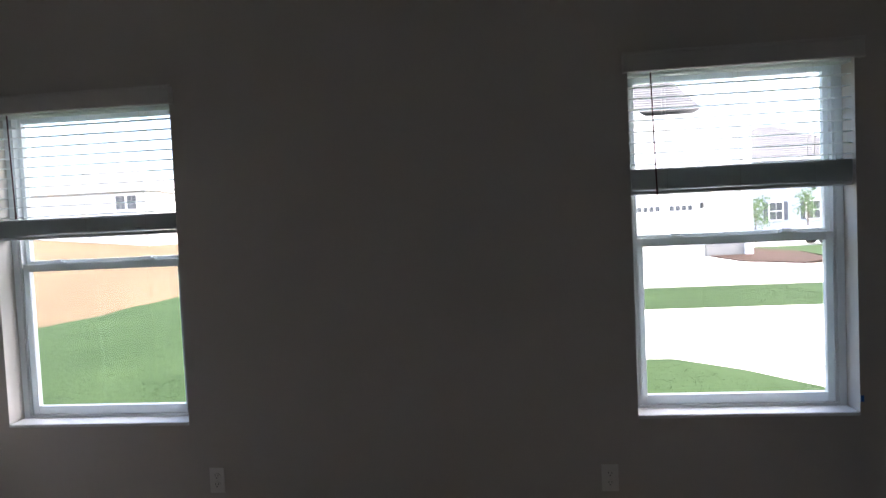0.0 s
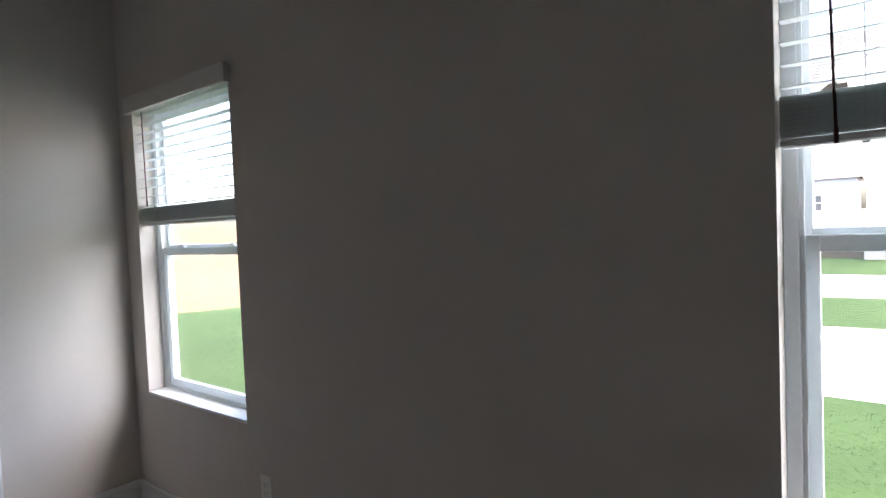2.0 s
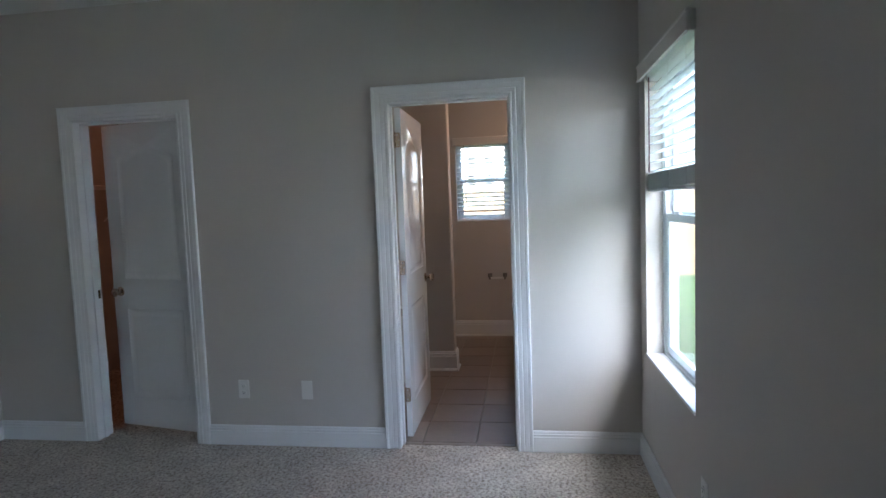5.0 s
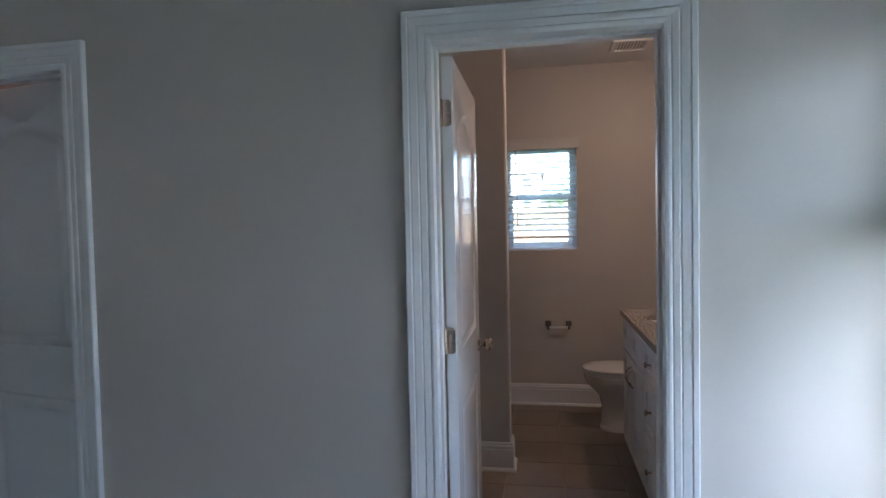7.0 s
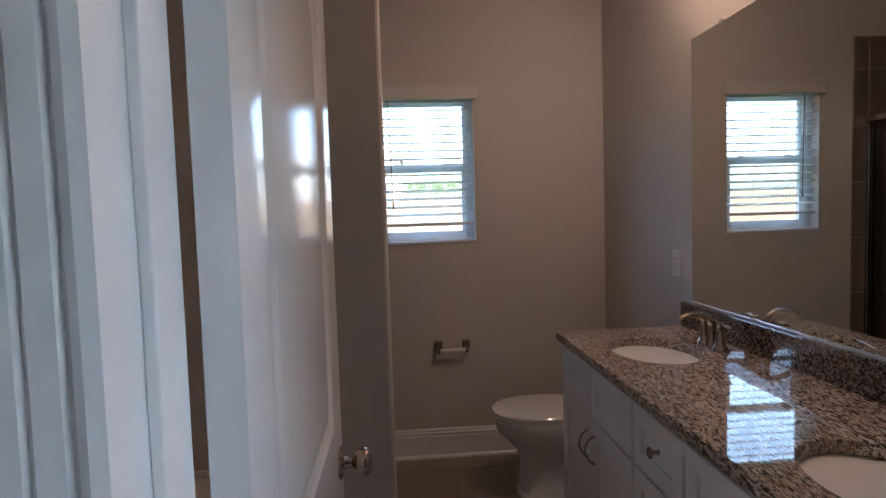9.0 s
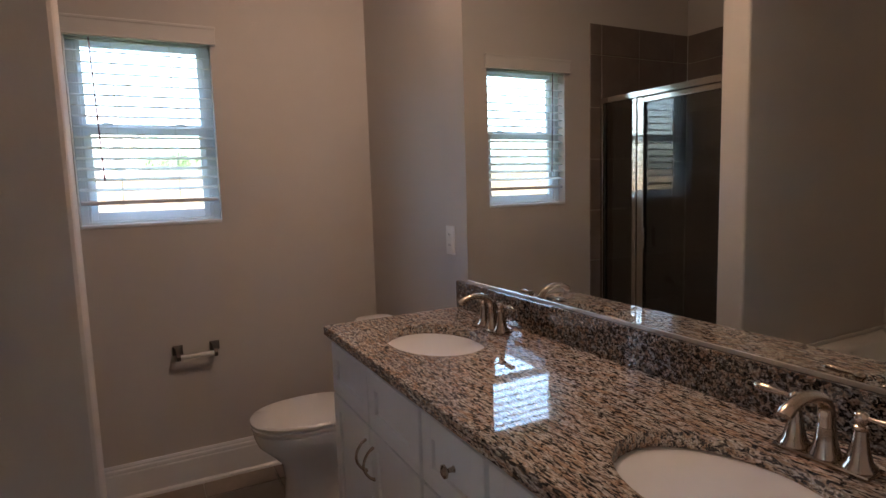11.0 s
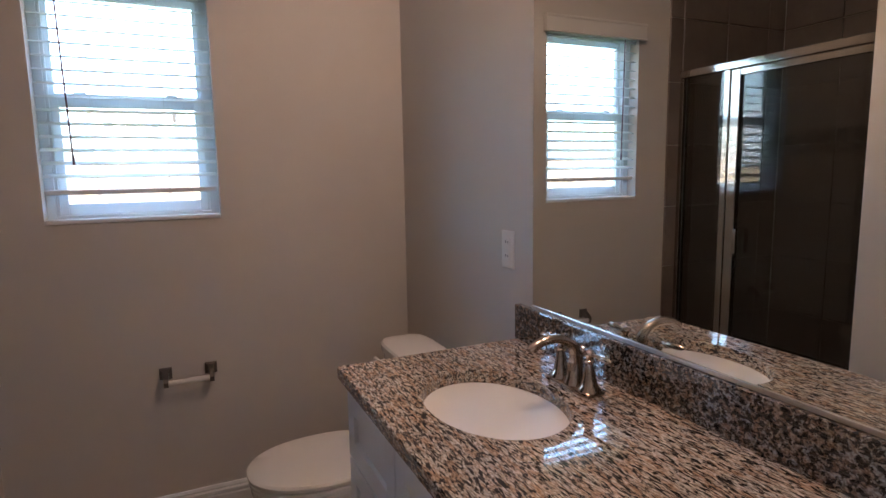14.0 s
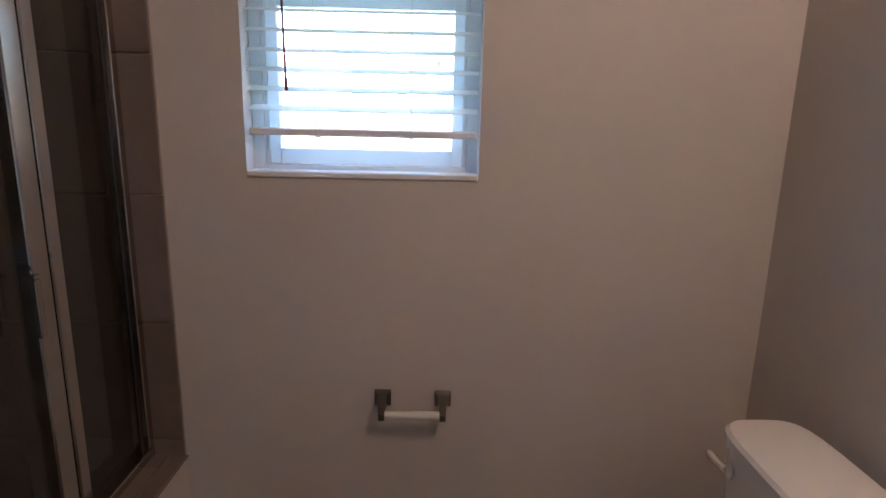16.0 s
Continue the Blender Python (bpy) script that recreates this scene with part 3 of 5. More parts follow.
        part("cord_button", slab(u - 0.007, u + 0.007, 0.028, 0.042, bottom - 0.004, bottom, 0.001), SLAT, root)
    p = Vector(place(wand_u, 0.0, 0)) - Vector((base.x, base.y, 0))
    q = Vector(place(wand_u + 0.012, -0.003, 0)) - Vector((base.x, base.y, 0))
    bm = tube([(p.x, p.y, top - 0.047 - base.z), (q.x, q.y, wand_to - base.z)], 0.0030, 8)
    tube([(q.x, q.y, wand_to + 0.03 - base.z), (q.x, q.y, wand_to - base.z)], 0.0042, 8, bm)
    part("tilt_wand", bm, WAND, root, "dark tilt wand")
    return root


window("window_1", *WIN_L, *WIN_Z, north, "white vinyl single-hung window over lawn and bare field", 0.493)
window("window_2", *WIN_R, *WIN_Z, north, "white vinyl single-hung window over driveway and garage", 0.493)
window("window_3", *BWIN_Y, *BWIN_Z, west, "small white vinyl bathroom window", 0.5, -0.022)
blind(*WIN_L, 2.075, 1.465, 1.553, 0.0455, north, "white faux-wood blind, drawn half up", 0.243, 1.56, 5, 10)
blind(*WIN_R, 2.075, 1.533, 1.635, 0.0455, north, "white faux-wood blind, drawn one third up with a dark wand", 3.075, 1.53, 5, 12)
blind(*BWIN_Y, 2.105, 1.350, 1.376, 0.0455, west, "white faux-wood blind, let down with open slats", -1.250, 1.455, 15, 0)


# ---- doors ----
def arch_outline(w0, w1, h0, h1, rise, inset):
    """A panel's outline: square foot, gently arched head."""
    w0, w1, h0, h1 = w0 + inset, w1 - inset, h0 + inset, h1 - inset
    pts = [(w0, h0), (w1, h0)]
    n = 12
    for k in range(n + 1):
        t = k / n
        pts.append((w1 + (w0 - w1) * t, h1 - rise * (2 * t - 1) ** 2 if rise else h1))
    return pts


def door_leaf(width, height, panels):
    """A moulded two-panel leaf: local x along its width, y through it, z up."""
    bm = bmesh.new()
    T = 0.035
    for y, s in ((0.0, 1), (T, -1)):
        edges = []
        outer = [bm.verts.new((x, y, z)) for x, z in ((0, 0), (width, 0), (width, height), (0, height))]
        edges += [bm.edges.new((outer[i], outer[(i + 1) % 4])) for i in range(4)]
        for w0, w1, h0, h1, rise in panels:
            prev = None
            for inset, depth in ((0.0, 0.0), (0.005, 0.004), (0.014, 0.0085), (0.030, 0.0085), (0.046, 0.0035), (0.050, 0.0030)):
                loop = [bm.verts.new((x, y + s * depth, z)) for x, z in arch_outline(w0, w1, h0, h1, rise, inset)]
                k = len(loop)
                if prev is None:
                    edges += [bm.edges.new((loop[i], loop[(i + 1) % k])) for i in range(k)]
                else:
                    for i in range(k):
                        j = (i + 1) % k
                        bm.faces.new((prev[i], prev[j], loop[j], loop[i]))
                prev = loop
            bm.faces.new(prev)
        bmesh.ops.triangle_fill(bm, use_beauty=True, edges=edges)
    bm.verts.ensure_lookup_table()
    corners = {}
    for v in bm.verts:
        key = (round(v.co.x, 4), round(v.co.z, 4), round(v.co.y, 4))
        corners[key] = v
    ring = [(0, 0), (width, 0), (width, height), (0, height)]
    for i in range(4):
        (xa, za), (xb, zb) = ring[i], ring[(i + 1) % 4]
        bm.faces.new([corners[(round(xa, 4), round(za, 4), 0.0)], corners[(round(xb, 4), round(zb, 4), 0.0)],
                      corners[(round(xb, 4), round(zb, 4), round(T, 4))], corners[(round(xa, 4), round(za, 4), round(T, 4))]])
    return bm


def knob(parent, x, z, y, s):
    """A round door knob on a rose, standing out along s * y."""
    prof = [(0.0, 0.0), (0.031, 0.0), (0.032, 0.003), (0.029, 0.007), (0.014, 0.010), (0.011, 0.016), (0.0105, 0.026), (0.014, 0.030), (0.022, 0.034), (0.0265, 0.041),
            (0.0285, 0.049), (0.027, 0.057), (0.021, 0.063), (0.010, 0.0665), (0.001, 0.067)]
    return part("knob", lathe([(max(r, 0.0005), s * h) for r, h in prof], 28, (x, y, z), "Y"), NICKEL, parent, "round satin nickel knob", True)


def hinge(parent, z, pivot_y, leaf_w=0.030):
    """A butt hinge: leaf on the leaf's edge (local x = 0), rounded corners, knuckle and screws."""
    pts = []
    h, r = 0.0445, 0.012
    pts += [(-0.001, -h), (leaf_w - r, -h)]
    pts += [(leaf_w - r + r * math.sin(a), -h + r - r * math.cos(a)) for a in (radians(15 * k) for k in range(1, 6))]
    pts += [(leaf_w, -h + r), (leaf_w, h - r)]
    pts += [(leaf_w - r + r * math.cos(a), h - r + r * math.sin(a)) for a in (radians(15 * k) for k in range(1, 6))]
    pts += [(leaf_w - r, h), (-0.001, h)]
    bm = prism(pts, 0.0025, lambda u, v, w: (-0.0002 - w, pivot_y + u, z + v))
    hg = part("hinge", bm, NICKEL, parent, "satin nickel hinge")
    bm = bmesh.new()
    for k in range(5):
        tube([(-0.0045, pivot_y - 0.005, z - h + k * 0.0178 + 0.0006), (-0.0045, pivot_y - 0.005, z - h + (k + 1) * 0.0178 - 0.0006)], 0.006, 12, bm)
    tube([(-0.0045, pivot_y - 0.005, z + h), (-0.0045, pivot_y - 0.005, z + h + 0.006)], [0.0065, 0.004], 12, bm)
    part("knuckle", bm, NICKEL, hg, "", True)
    for u, v in ((0.012, -0.03), (0.021, 0.0), (0.012, 0.03)):
        part("screw", lathe([(0.0042, 0.0), (0.0042, -0.0009), (0.0015, -0.0005)], 12, (-0.0027, pivot_y + u, z + v), "X"), ALU, hg)


LEAF_W, LEAF_H = 0.690, 2.008
PANELS = [(0.11, LEAF_W - 0.11, 0.20, 0.80, 0.0), (0.11, LEAF_W - 0.11, 1.00, 1.87, 0.075)]


def interior_door(name, m, label, flip, knob_side):
    root = structure(new(name), label, "door")
    root.matrix_basis = m
    leaf = part("leaf", door_leaf(LEAF_W, LEAF_H, PANELS), DOORP, root, "", True)
    knob(root, LEAF_W - 0.062, 0.915, 0.0, -1)
    knob(root, LEAF_W - 0.062, 0.915, 0.035, 1)
    for z in (0.265, 1.053, 1.820):
        hinge(root, z, 0.0 if not flip else 0.0)
    bm = box(LEAF_W - 0.0005, LEAF_W + 0.0015, 0.006, 0.029, 0.887, 0.943, 0.001)
    box(LEAF_W, LEAF_W + 0.011, 0.012, 0.023, 0.906, 0.924, 0.002, bm)
    part("latch", bm, NICKEL, root, "satin nickel latch plate")
    return root


# bathroom door, opened square into the bathroom; its leaf runs towards -x
interior_door("door_1", pose(-0.140, -1.376, 0.012) @ Matrix(((-1, 0, 0, 0), (0, 1, 0, 0), (0, 0, 1, 0), (0, 0, 0, 1))),
              "white moulded two-panel bathroom door, standing open", False, 1)
# closet door, ajar into the closet, hinged beside the plate
ang = math.atan2(-3.397 + 2.700, -0.278 + 0.138)
interior_door("door_2", pose(-0.134, -2.694, 0.022, 0, 0, math.degrees(ang)), "white moulded two-panel closet door, ajar", True, 1)

strike = structure(to_object("strike_plate", box(-0.112, -0.086, DOOR2[0] + 0.0045, DOOR2[0] + 0.0065, 0.91, 0.965, 0.0008), NICKEL), "satin nickel strike plate on the closet jamb", "strike plate")


# ---- electrical plates ----
def plate(place, out_axis, label, kind):
    """A wall plate: local x across, z up, standing out along local -y."""
    root = thing("wall_outlet" if kind != "blank" else "wall_plate", label, "outlet" if kind != "blank" else "wall plate", place)
    root.rotation_euler = (0, 0, out_axis)
    part("cover_plate", box(-0.035, 0.035, -0.006, 0.0, -0.058, 0.058, 0.003), PLASTIC, root)
    if kind == "duplex":
        for z in (-0.0195, 0.0195):
            bm = lathe([(0.0165, 0.0), (0.0165, -0.0028), (0.0150, -0.0034)], 24, (0, -0.0058, z), "Y", None, 1.0, 0.86)
            face = part("receptacle", bm, PLASTIC, root)
            bm = box(-0.0075, -0.0055, -0.0096, -0.0090, z - 0.001, z + 0.008)
            box(0.0055, 0.0075, -0.0096, -0.0090, z - 0.001, z + 0.007, 0.0, bm)
            lathe([(0.0026, -0.0092), (0.0026, -0.0097)], 10, (0, 0, z - 0.0075), "Y", bm)
            part("slot", bm, DARK, face, "black chips for the shade in the slots")
        part("screw", lathe([(0.003, 0.0), (0.0025, -0.001)], 10, (0, -0.0062, 0), "Y"), PLASTIC, root)
    elif kind == "gfci":
        face = part("receptacle", box(-0.0165, 0.0165, -0.0085, -0.0058, -0.033, 0.033, 0.0012), PLASTIC, root)
        for z in (-0.021, 0.021):
            bm = box(-0.0075, -0.0055, -0.0092, -0.0084, z - 0.002, z + 0.006)
            box(0.0055, 0.0075, -0.0092, -0.0084, z - 0.002, z + 0.005, 0.0, bm)
            part("slot", bm, DARK, face, "black chips for the shade in the slots")
        for z in (-0.0045, 0.0045):
            part("button", box(-0.010, 0.010, -0.0098, -0.0084, z - 0.003, z + 0.003, 0.0008), PLASTIC, face)
    else:
        part("insert", box(-0.0165, 0.0165, -0.0075, -0.0058, -0.033, 0.033, 0.001), PLASTIC, root)
    return root


plate((1.132, 0.0, 0.35), 0, "white duplex outlet on the wall under the window", "duplex")
plate((2.858, 0.0, 0.35), 0, "white duplex outlet on the wall under the window", "duplex")
plate((0.0, -2.362, 0.35), radians(90), "white duplex outlet between the two doors", "duplex")
plate((0.0, -1.955, 0.348), radians(90), "white blank wall plate between the two doors", "blank")
plate((-2.028, BATH_N, 1.172), 0, "white outlet with test buttons beside the mirror", "gfci")
tape = tagged(to_object("tape_piece", box(3.863, 3.875, -0.0012, 0.0, 0.655, 0.682, 0.0004), TAPE), "small piece of blue painter's tape on the wall", "tape")


# ---- bathroom: vanity ----
VAN_X = (-1.925, -0.130)
VAN_FRONT = -0.541
CTR_Z = 0.914
SINKS = ((-1.585, -0.322), (-0.568, -0.322))
SA, SB = 0.197, 0.147


def shaker(x0, x1, z0, z1, y, rail=0.052):
    """A shaker front: frame with a sunk panel, its face at y - 0.019."""
    bm = bmesh.new()
    f = y - 0.019
    box(x0, x0 + rail, f, y, z0, z1, 0.0012, bm, 1)
    box(x1 - rail, x1, f, y, z0, z1, 0.0012, bm, 1)
    box(x0 + rail, x1 - rail, f, y, z0, z0 + rail, 0.0012, bm, 1)
    box(x0 + rail, x1 - rail, f, y, z1 - rail, z1, 0.0012, bm, 1)
    box(x0 + rail - 0.002, x1 - rail + 0.002, y - 0.009, y - 0.002, z0 + rail - 0.002, z1 - rail + 0.002, 0.0, bm)
    return bm


def arc_pull(parent, x, z0, z1, y):
    n = 12
    pts = [(x, y - 0.004 - 0.030 * math.sin(math.pi * k / n) ** 0.8, z0 + (z1 - z0) * k / n) for k in range(n + 1)]
    pts[0], pts[-1] = (x, y, z0), (x, y, z1)
    return part("pull", tube(pts, [0.0055 if k in (0, n) else 0.0042 for k in range(n + 1)], 10), NICKEL, parent, "arched satin nickel pull", True)


def cabinet_knob(parent, x, z, y):
    prof = [(0.008, 0.0), (0.006, -0.004), (0.005, -0.014), (0.010, -0.018), (0.0155, -0.022), (0.0150, -0.026), (0.008, -0.030), (0.0008, -0.031)]
    return part("knob", lathe(prof, 20, (x, y, z), "Y"), NICKEL, parent, "round satin nickel knob", True)


def vanity_unit(x0, x1, kind, label):
    root = thing("vanity_cabinet", label, "cabinet", ((x0 + x1) / 2, -0.3, 0.0), "bathroom vanity cabinets")
    ox, oy = root.location.x, root.location.y
    a, b, f = x0 - ox + 0.0006, x1 - ox - 0.0006, VAN_FRONT - oy
    bm = box(a, b, f, BATH_N - 0.001 - oy, 0.10, CTR_Z - 0.0325, 0.0008)
    box(a, b, f + 0.07, BATH_N - 0.001 - oy, 0.0, 0.0998, 0.0, bm)
    part("body", bm, CABP, root)
    g = 0.009
    if kind == "sink":
        m = (a + b) / 2
        for p, q, inner in ((a + g, m - g / 2, 1), (m + g / 2, b - g, -1)):
            part("false_front", shaker(p, q, 0.692, 0.864, f, 0.05), CABP, root)
            d = part("door", shaker(p, q, 0.115, 0.683, f), CABP, root)
            arc_pull(d, (q - 0.028) if inner > 0 else (p + 0.028), 0.535, 0.635, f - 0.019)
    else:
        for z0, z1 in ((0.692, 0.864), (0.412, 0.683), (0.115, 0.403)):
            d = part("drawer", shaker(a + g, b - g, z0, z1, f, 0.05), CABP, root)
            cabinet_knob(d, (a + b) / 2, (z0 + z1) / 2, f - 0.010)
    return root


vanity_unit(VAN_X[0], -1.205, "sink", "white shaker sink cabinet with arched nickel pulls")
vanity_unit(-1.205, -0.905, "drawers", "white shaker drawer cabinet with round nickel knobs")
vanity_unit(-0.905, VAN_X[1], "sink", "white shaker sink cabinet with arched nickel pulls")


def countertop():
    """Granite slab with two oval cut-outs and eased edges, and its backsplash."""
    x0, x1, y0, y1 = -1.961, -0.1245, -0.572, BATH_N - 0.0005
    bm = bmesh.new()
    e = 0.004
    layers = [(CTR_Z - 0.032, 0.0), (CTR_Z - e, 0.0), (CTR_Z - e * 0.3, e * 0.3), (CTR_Z, e)]
    rects = []
    for z, inset in layers:
        rects.append([bm.verts.new(p) for p in ((x0 + inset, y0 + inset, z), (x1, y0 + inset, z), (x1, y1, z), (x0 + inset, y1, z))])
    for p, q in zip(rects, rects[1:]):
        for i in range(4):
            j = (i + 1) % 4
            bm.faces.new((p[i], p[j], q[j], q[i]))
    n = 56
    tops, bottoms = [], []
    for cx, cy in SINKS:
        prev = None
        for z, grow in ((CTR_Z, e), (CTR_Z - e * 0.3, e * 0.3), (CTR_Z - e, 0.0), (CTR_Z - 0.032, 0.0)):
            ring = [bm.verts.new((cx + (SA + grow) * math.cos(2 * math.pi * k / n), cy + (SB + grow) * math.sin(2 * math.pi * k / n), z)) for k in range(n)]
            if prev:
                for i in range(n):
                    j = (i + 1) % n
                    bm.faces.new((prev[i], prev[j], ring[j], ring[i]))
            else:
                tops.append(ring)
            prev = ring
        bottoms.append(prev)
    for rect, rings in ((rects[-1], tops), (rects[0], bottoms)):
        edges = []
        for loop in [rect] + rings:
            for i in range(len(loop)):
                a, b = loop[i], loop[(i + 1) % len(loop)]
                edges.append(bm.edges.get((a, b)) or bm.edges.new((a, b)))
        bmesh.ops.triangle_fill(bm, use_beauty=True, edges=edges)
    ob = to_object("countertop", bm, GRANITE)
    tagged(ob, "polished speckled brown granite countertop with two oval cut-outs", "countertop")
    part("backsplash", box(-1.963, -0.1245, BATH_N - 0.021, BATH_N - 0.0005, CTR_Z + 0.0004, 1.018, 0.0025), GRANITE_SHADED, ob, "blue-grey backsplash, its shade darkened into the colour")
    return ob


countertop()


def sink(cx, cy):
    root = thing("sink", "white oval undermount porcelain sink", "sink", (cx, cy, CTR_Z - 0.19), "vanity sinks")
    prof = [(1.04, 0.1575), (1.005, 0.1575), (1.0, 0.150), (0.985, 0.125), (0.95, 0.09), (0.88, 0.055), (0.74, 0.026), (0.52, 0.010), (0.25, 0.003), (0.115, 0.0)]
    outer = [(0.115, -0.012), (0.55, -0.004), (0.92, 0.04), (1.04, 0.12)]
    bm = lathe([(r * SA, h) for r, h in outer[::-1][::-1]] + [(1.04 * SA, 0.1574)] + [(r * SA, h) for r, h in prof], 48, (0, 0, 0), "Z", None, 1.0, SB / SA)
    part("bowl", bm, PORCELAIN, root, "", True)
    dr = part("drain", lathe([(0.024, 0.0), (0.024, 0.003), (0.020, 0.0045), (0.013, 0.002), (0.012, -0.004)], 24), NICKEL, root, "nickel drain", True)
    # Solid dark metal button; its colour gives the overflow hole's shade.
    ov = lathe([(0.009, 0.0), (0.009, 0.004), (0.006, 0.005)], 16, (0, SB * 0.905, 0.105), "Y")
    part("overflow", ov, BRONZE, root, "dark button coloured as the shaded overflow hole")
    return root


for s in SINKS:
    sink(*s)


def faucet(cx, cy):
    """A centre-set faucet: bell bases, arched spout, two lever handles, lift rod."""
    root = thing("faucet", "brushed nickel two-handle faucet with arched spout", "faucet", (cx, cy, CTR_Z), "vanity faucets")
    base = box(-0.078, 0.078, -0.026, 0.026, 0.0003, 0.011, 0.0048)
    part("base_plate", base, NICKEL, root, "", True)
    bm = lathe([(0.026, 0.010), (0.025, 0.016), (0.0195, 0.03), (0.0165, 0.05), (0.0155, 0.07)], 24)
    part("spout_base", bm, NICKEL, root, "", True)
    pts, rad = [], []
    for k in range(19):
        t = k / 18
        if t < 0.25:
            p = (0.0, -0.004 * t, 0.066 + 0.12 * t)
        else:
            a = (t - 0.25) / 0.75 * radians(148)
            p = (0.0, -0.001 - 0.064 * (1 - math.cos(a)), 0.096 + 0.047 * math.sin(a))
        pts.append(p)
        rad.append(0.0142 - 0.0032 * t + (0.0012 if t > 0.93 else 0.0))
    part("spout", tube(pts, rad, 16), NICKEL, root, "", True)
    for s in (-1, 1):
        bm = lathe([(0.027, 0.010), (0.0265, 0.015), (0.0195, 0.024), (0.0150, 0.045), (0.0118, 0.068), (0.0100, 0.084), (0.0122, 0.087), (0.0122, 0.092), (0.0078, 0.096),
                    (0.0085, 0.100), (0.0118, 0.106), (0.0122, 0.111), (0.0090, 0.117), (0.0050, 0.120), (0.001, 0.121)], 24, (s * 0.0515, 0, 0))
        h = part("handle", bm, NICKEL, root, "", True)
        pts = [(s * (0.0515 + d), -0.004 * d / 0.07, 0.110 + 0.02 * d) for d in (0.0, 0.012, 0.024, 0.036, 0.048, 0.060, 0.070, 0.076)]
        part("lever", tube(pts, [0.0045, 0.0040, 0.0052, 0.0072, 0.0084, 0.0082, 0.0062, 0.002], 14), NICKEL, h, "", True)
    bm = tube([(0, 0.021, 0.010), (0, 0.021, 0.088)], 0.0028, 10)
    lathe([(0.004, 0.086), (0.0075, 0.092), (0.0075, 0.099), (0.004, 0.104), (0.006, 0.109), (0.001, 0.113)], 16, (0, 0.021, 0), "Z", bm)
    part("lift_rod", bm, NICKEL, root, "", True)
    root.scale = (1.0, 1.0, 0.85)
    return root


faucet(SINKS[0][0] + 0.018, -0.118)
faucet(SINKS[1][0] + 0.040, -0.122)


def wall_mirror():
    x0, x1, z0, z1 = -1.889, -0.135, 1.022, 2.081
    root = thing("wall_mirror", "large frameless wall mirror above the vanity", "mirror", ((x0 + x1) / 2, BATH_N, z0))
    ox, oy, oz = root.location
    part("mirror_glass", box(x0 - ox, x1 - ox, -0.0065, -0.0005, 0.002, z1 - oz, 0.0012, None, 1), MIRROR, root)
    part("bottom_channel", box(x0 - ox, x1 - ox, -0.0105, -0.0067, -0.003, 0.006, 0.0008), ALU, root, "slim metal channel")
    for x in (x0 + 0.22, (x0 + x1) / 2, x1 - 0.22):
        part("clip", box(x - ox - 0.010, x - ox + 0.010, -0.0105, -0.0067, z1 - oz - 0.010, z1 - oz + 0.006, 0.001), ALU, root, "small metal clip")


wall_mirror()


def vanity_light():
    root = thing("vanity_light", "nickel vanity light bar with two arms above the mirror", "wall lamp", (-1.52, BATH_N, 2.605))
    part("back_plate", box(-0.20, 0.20, -0.022, 0.0, -0.05, 0.05, 0.006), NICKEL, root)
    for x in (-0.11, 0.11):
        arm = part("arm", tube([(x, -0.02, 0.0), (x, -0.10, 0.01), (x, -0.145, 0.005), (x, -0.145, -0.022)], 0.008, 10), NICKEL, root, "", True)
        # Unseen cups, added over the bulbs to keep light off the ceiling.
        part("shade", lathe([(0.014, -0.02), (0.030, -0.03), (0.047, -0.048), (0.052, -0.070), (0.050, -0.070), (0.044, -0.050), (0.028, -0.034), (0.012, -0.026)], 28, (x, -0.147, 0.0)), NICKEL, arm, "unseen shallow metal bell shade, added to cut light upwards", True)
    return root


vanity_light()


# ---- toilet and paper holder ----
def superloop(bm, cx, cy, z, a, b_front, b_back, power=2.3, steps=40):
    ring = []
    for k in range(steps):
        t = 2 * math.pi * k / steps
        c, s = math.cos(t), math.sin(t)
        x = a * math.copysign(abs(c) ** (2 / power), c)
        b = b_back if s > 0 else b_front
        ring.append(bm.verts.new((cx + x, cy + b * math.copysign(abs(s) ** (2 / power), s), z)))
    return ring


def loft(loops, cap=(True, True)):
    bm = bmesh.new()
    rings = [superloop(bm, *l) for l in loops]
    n = len(rings[0])
    for p, q in zip(rings, rings[1:]):
        for i in range(n):
            j = (i + 1) % n
            bm.faces.new((p[i], p[j], q[j], q[i]))
    if cap[0]:
        bm.faces.new(rings[0])
    if cap[1]:
        bm.faces.new(rings[-1])
    return bm


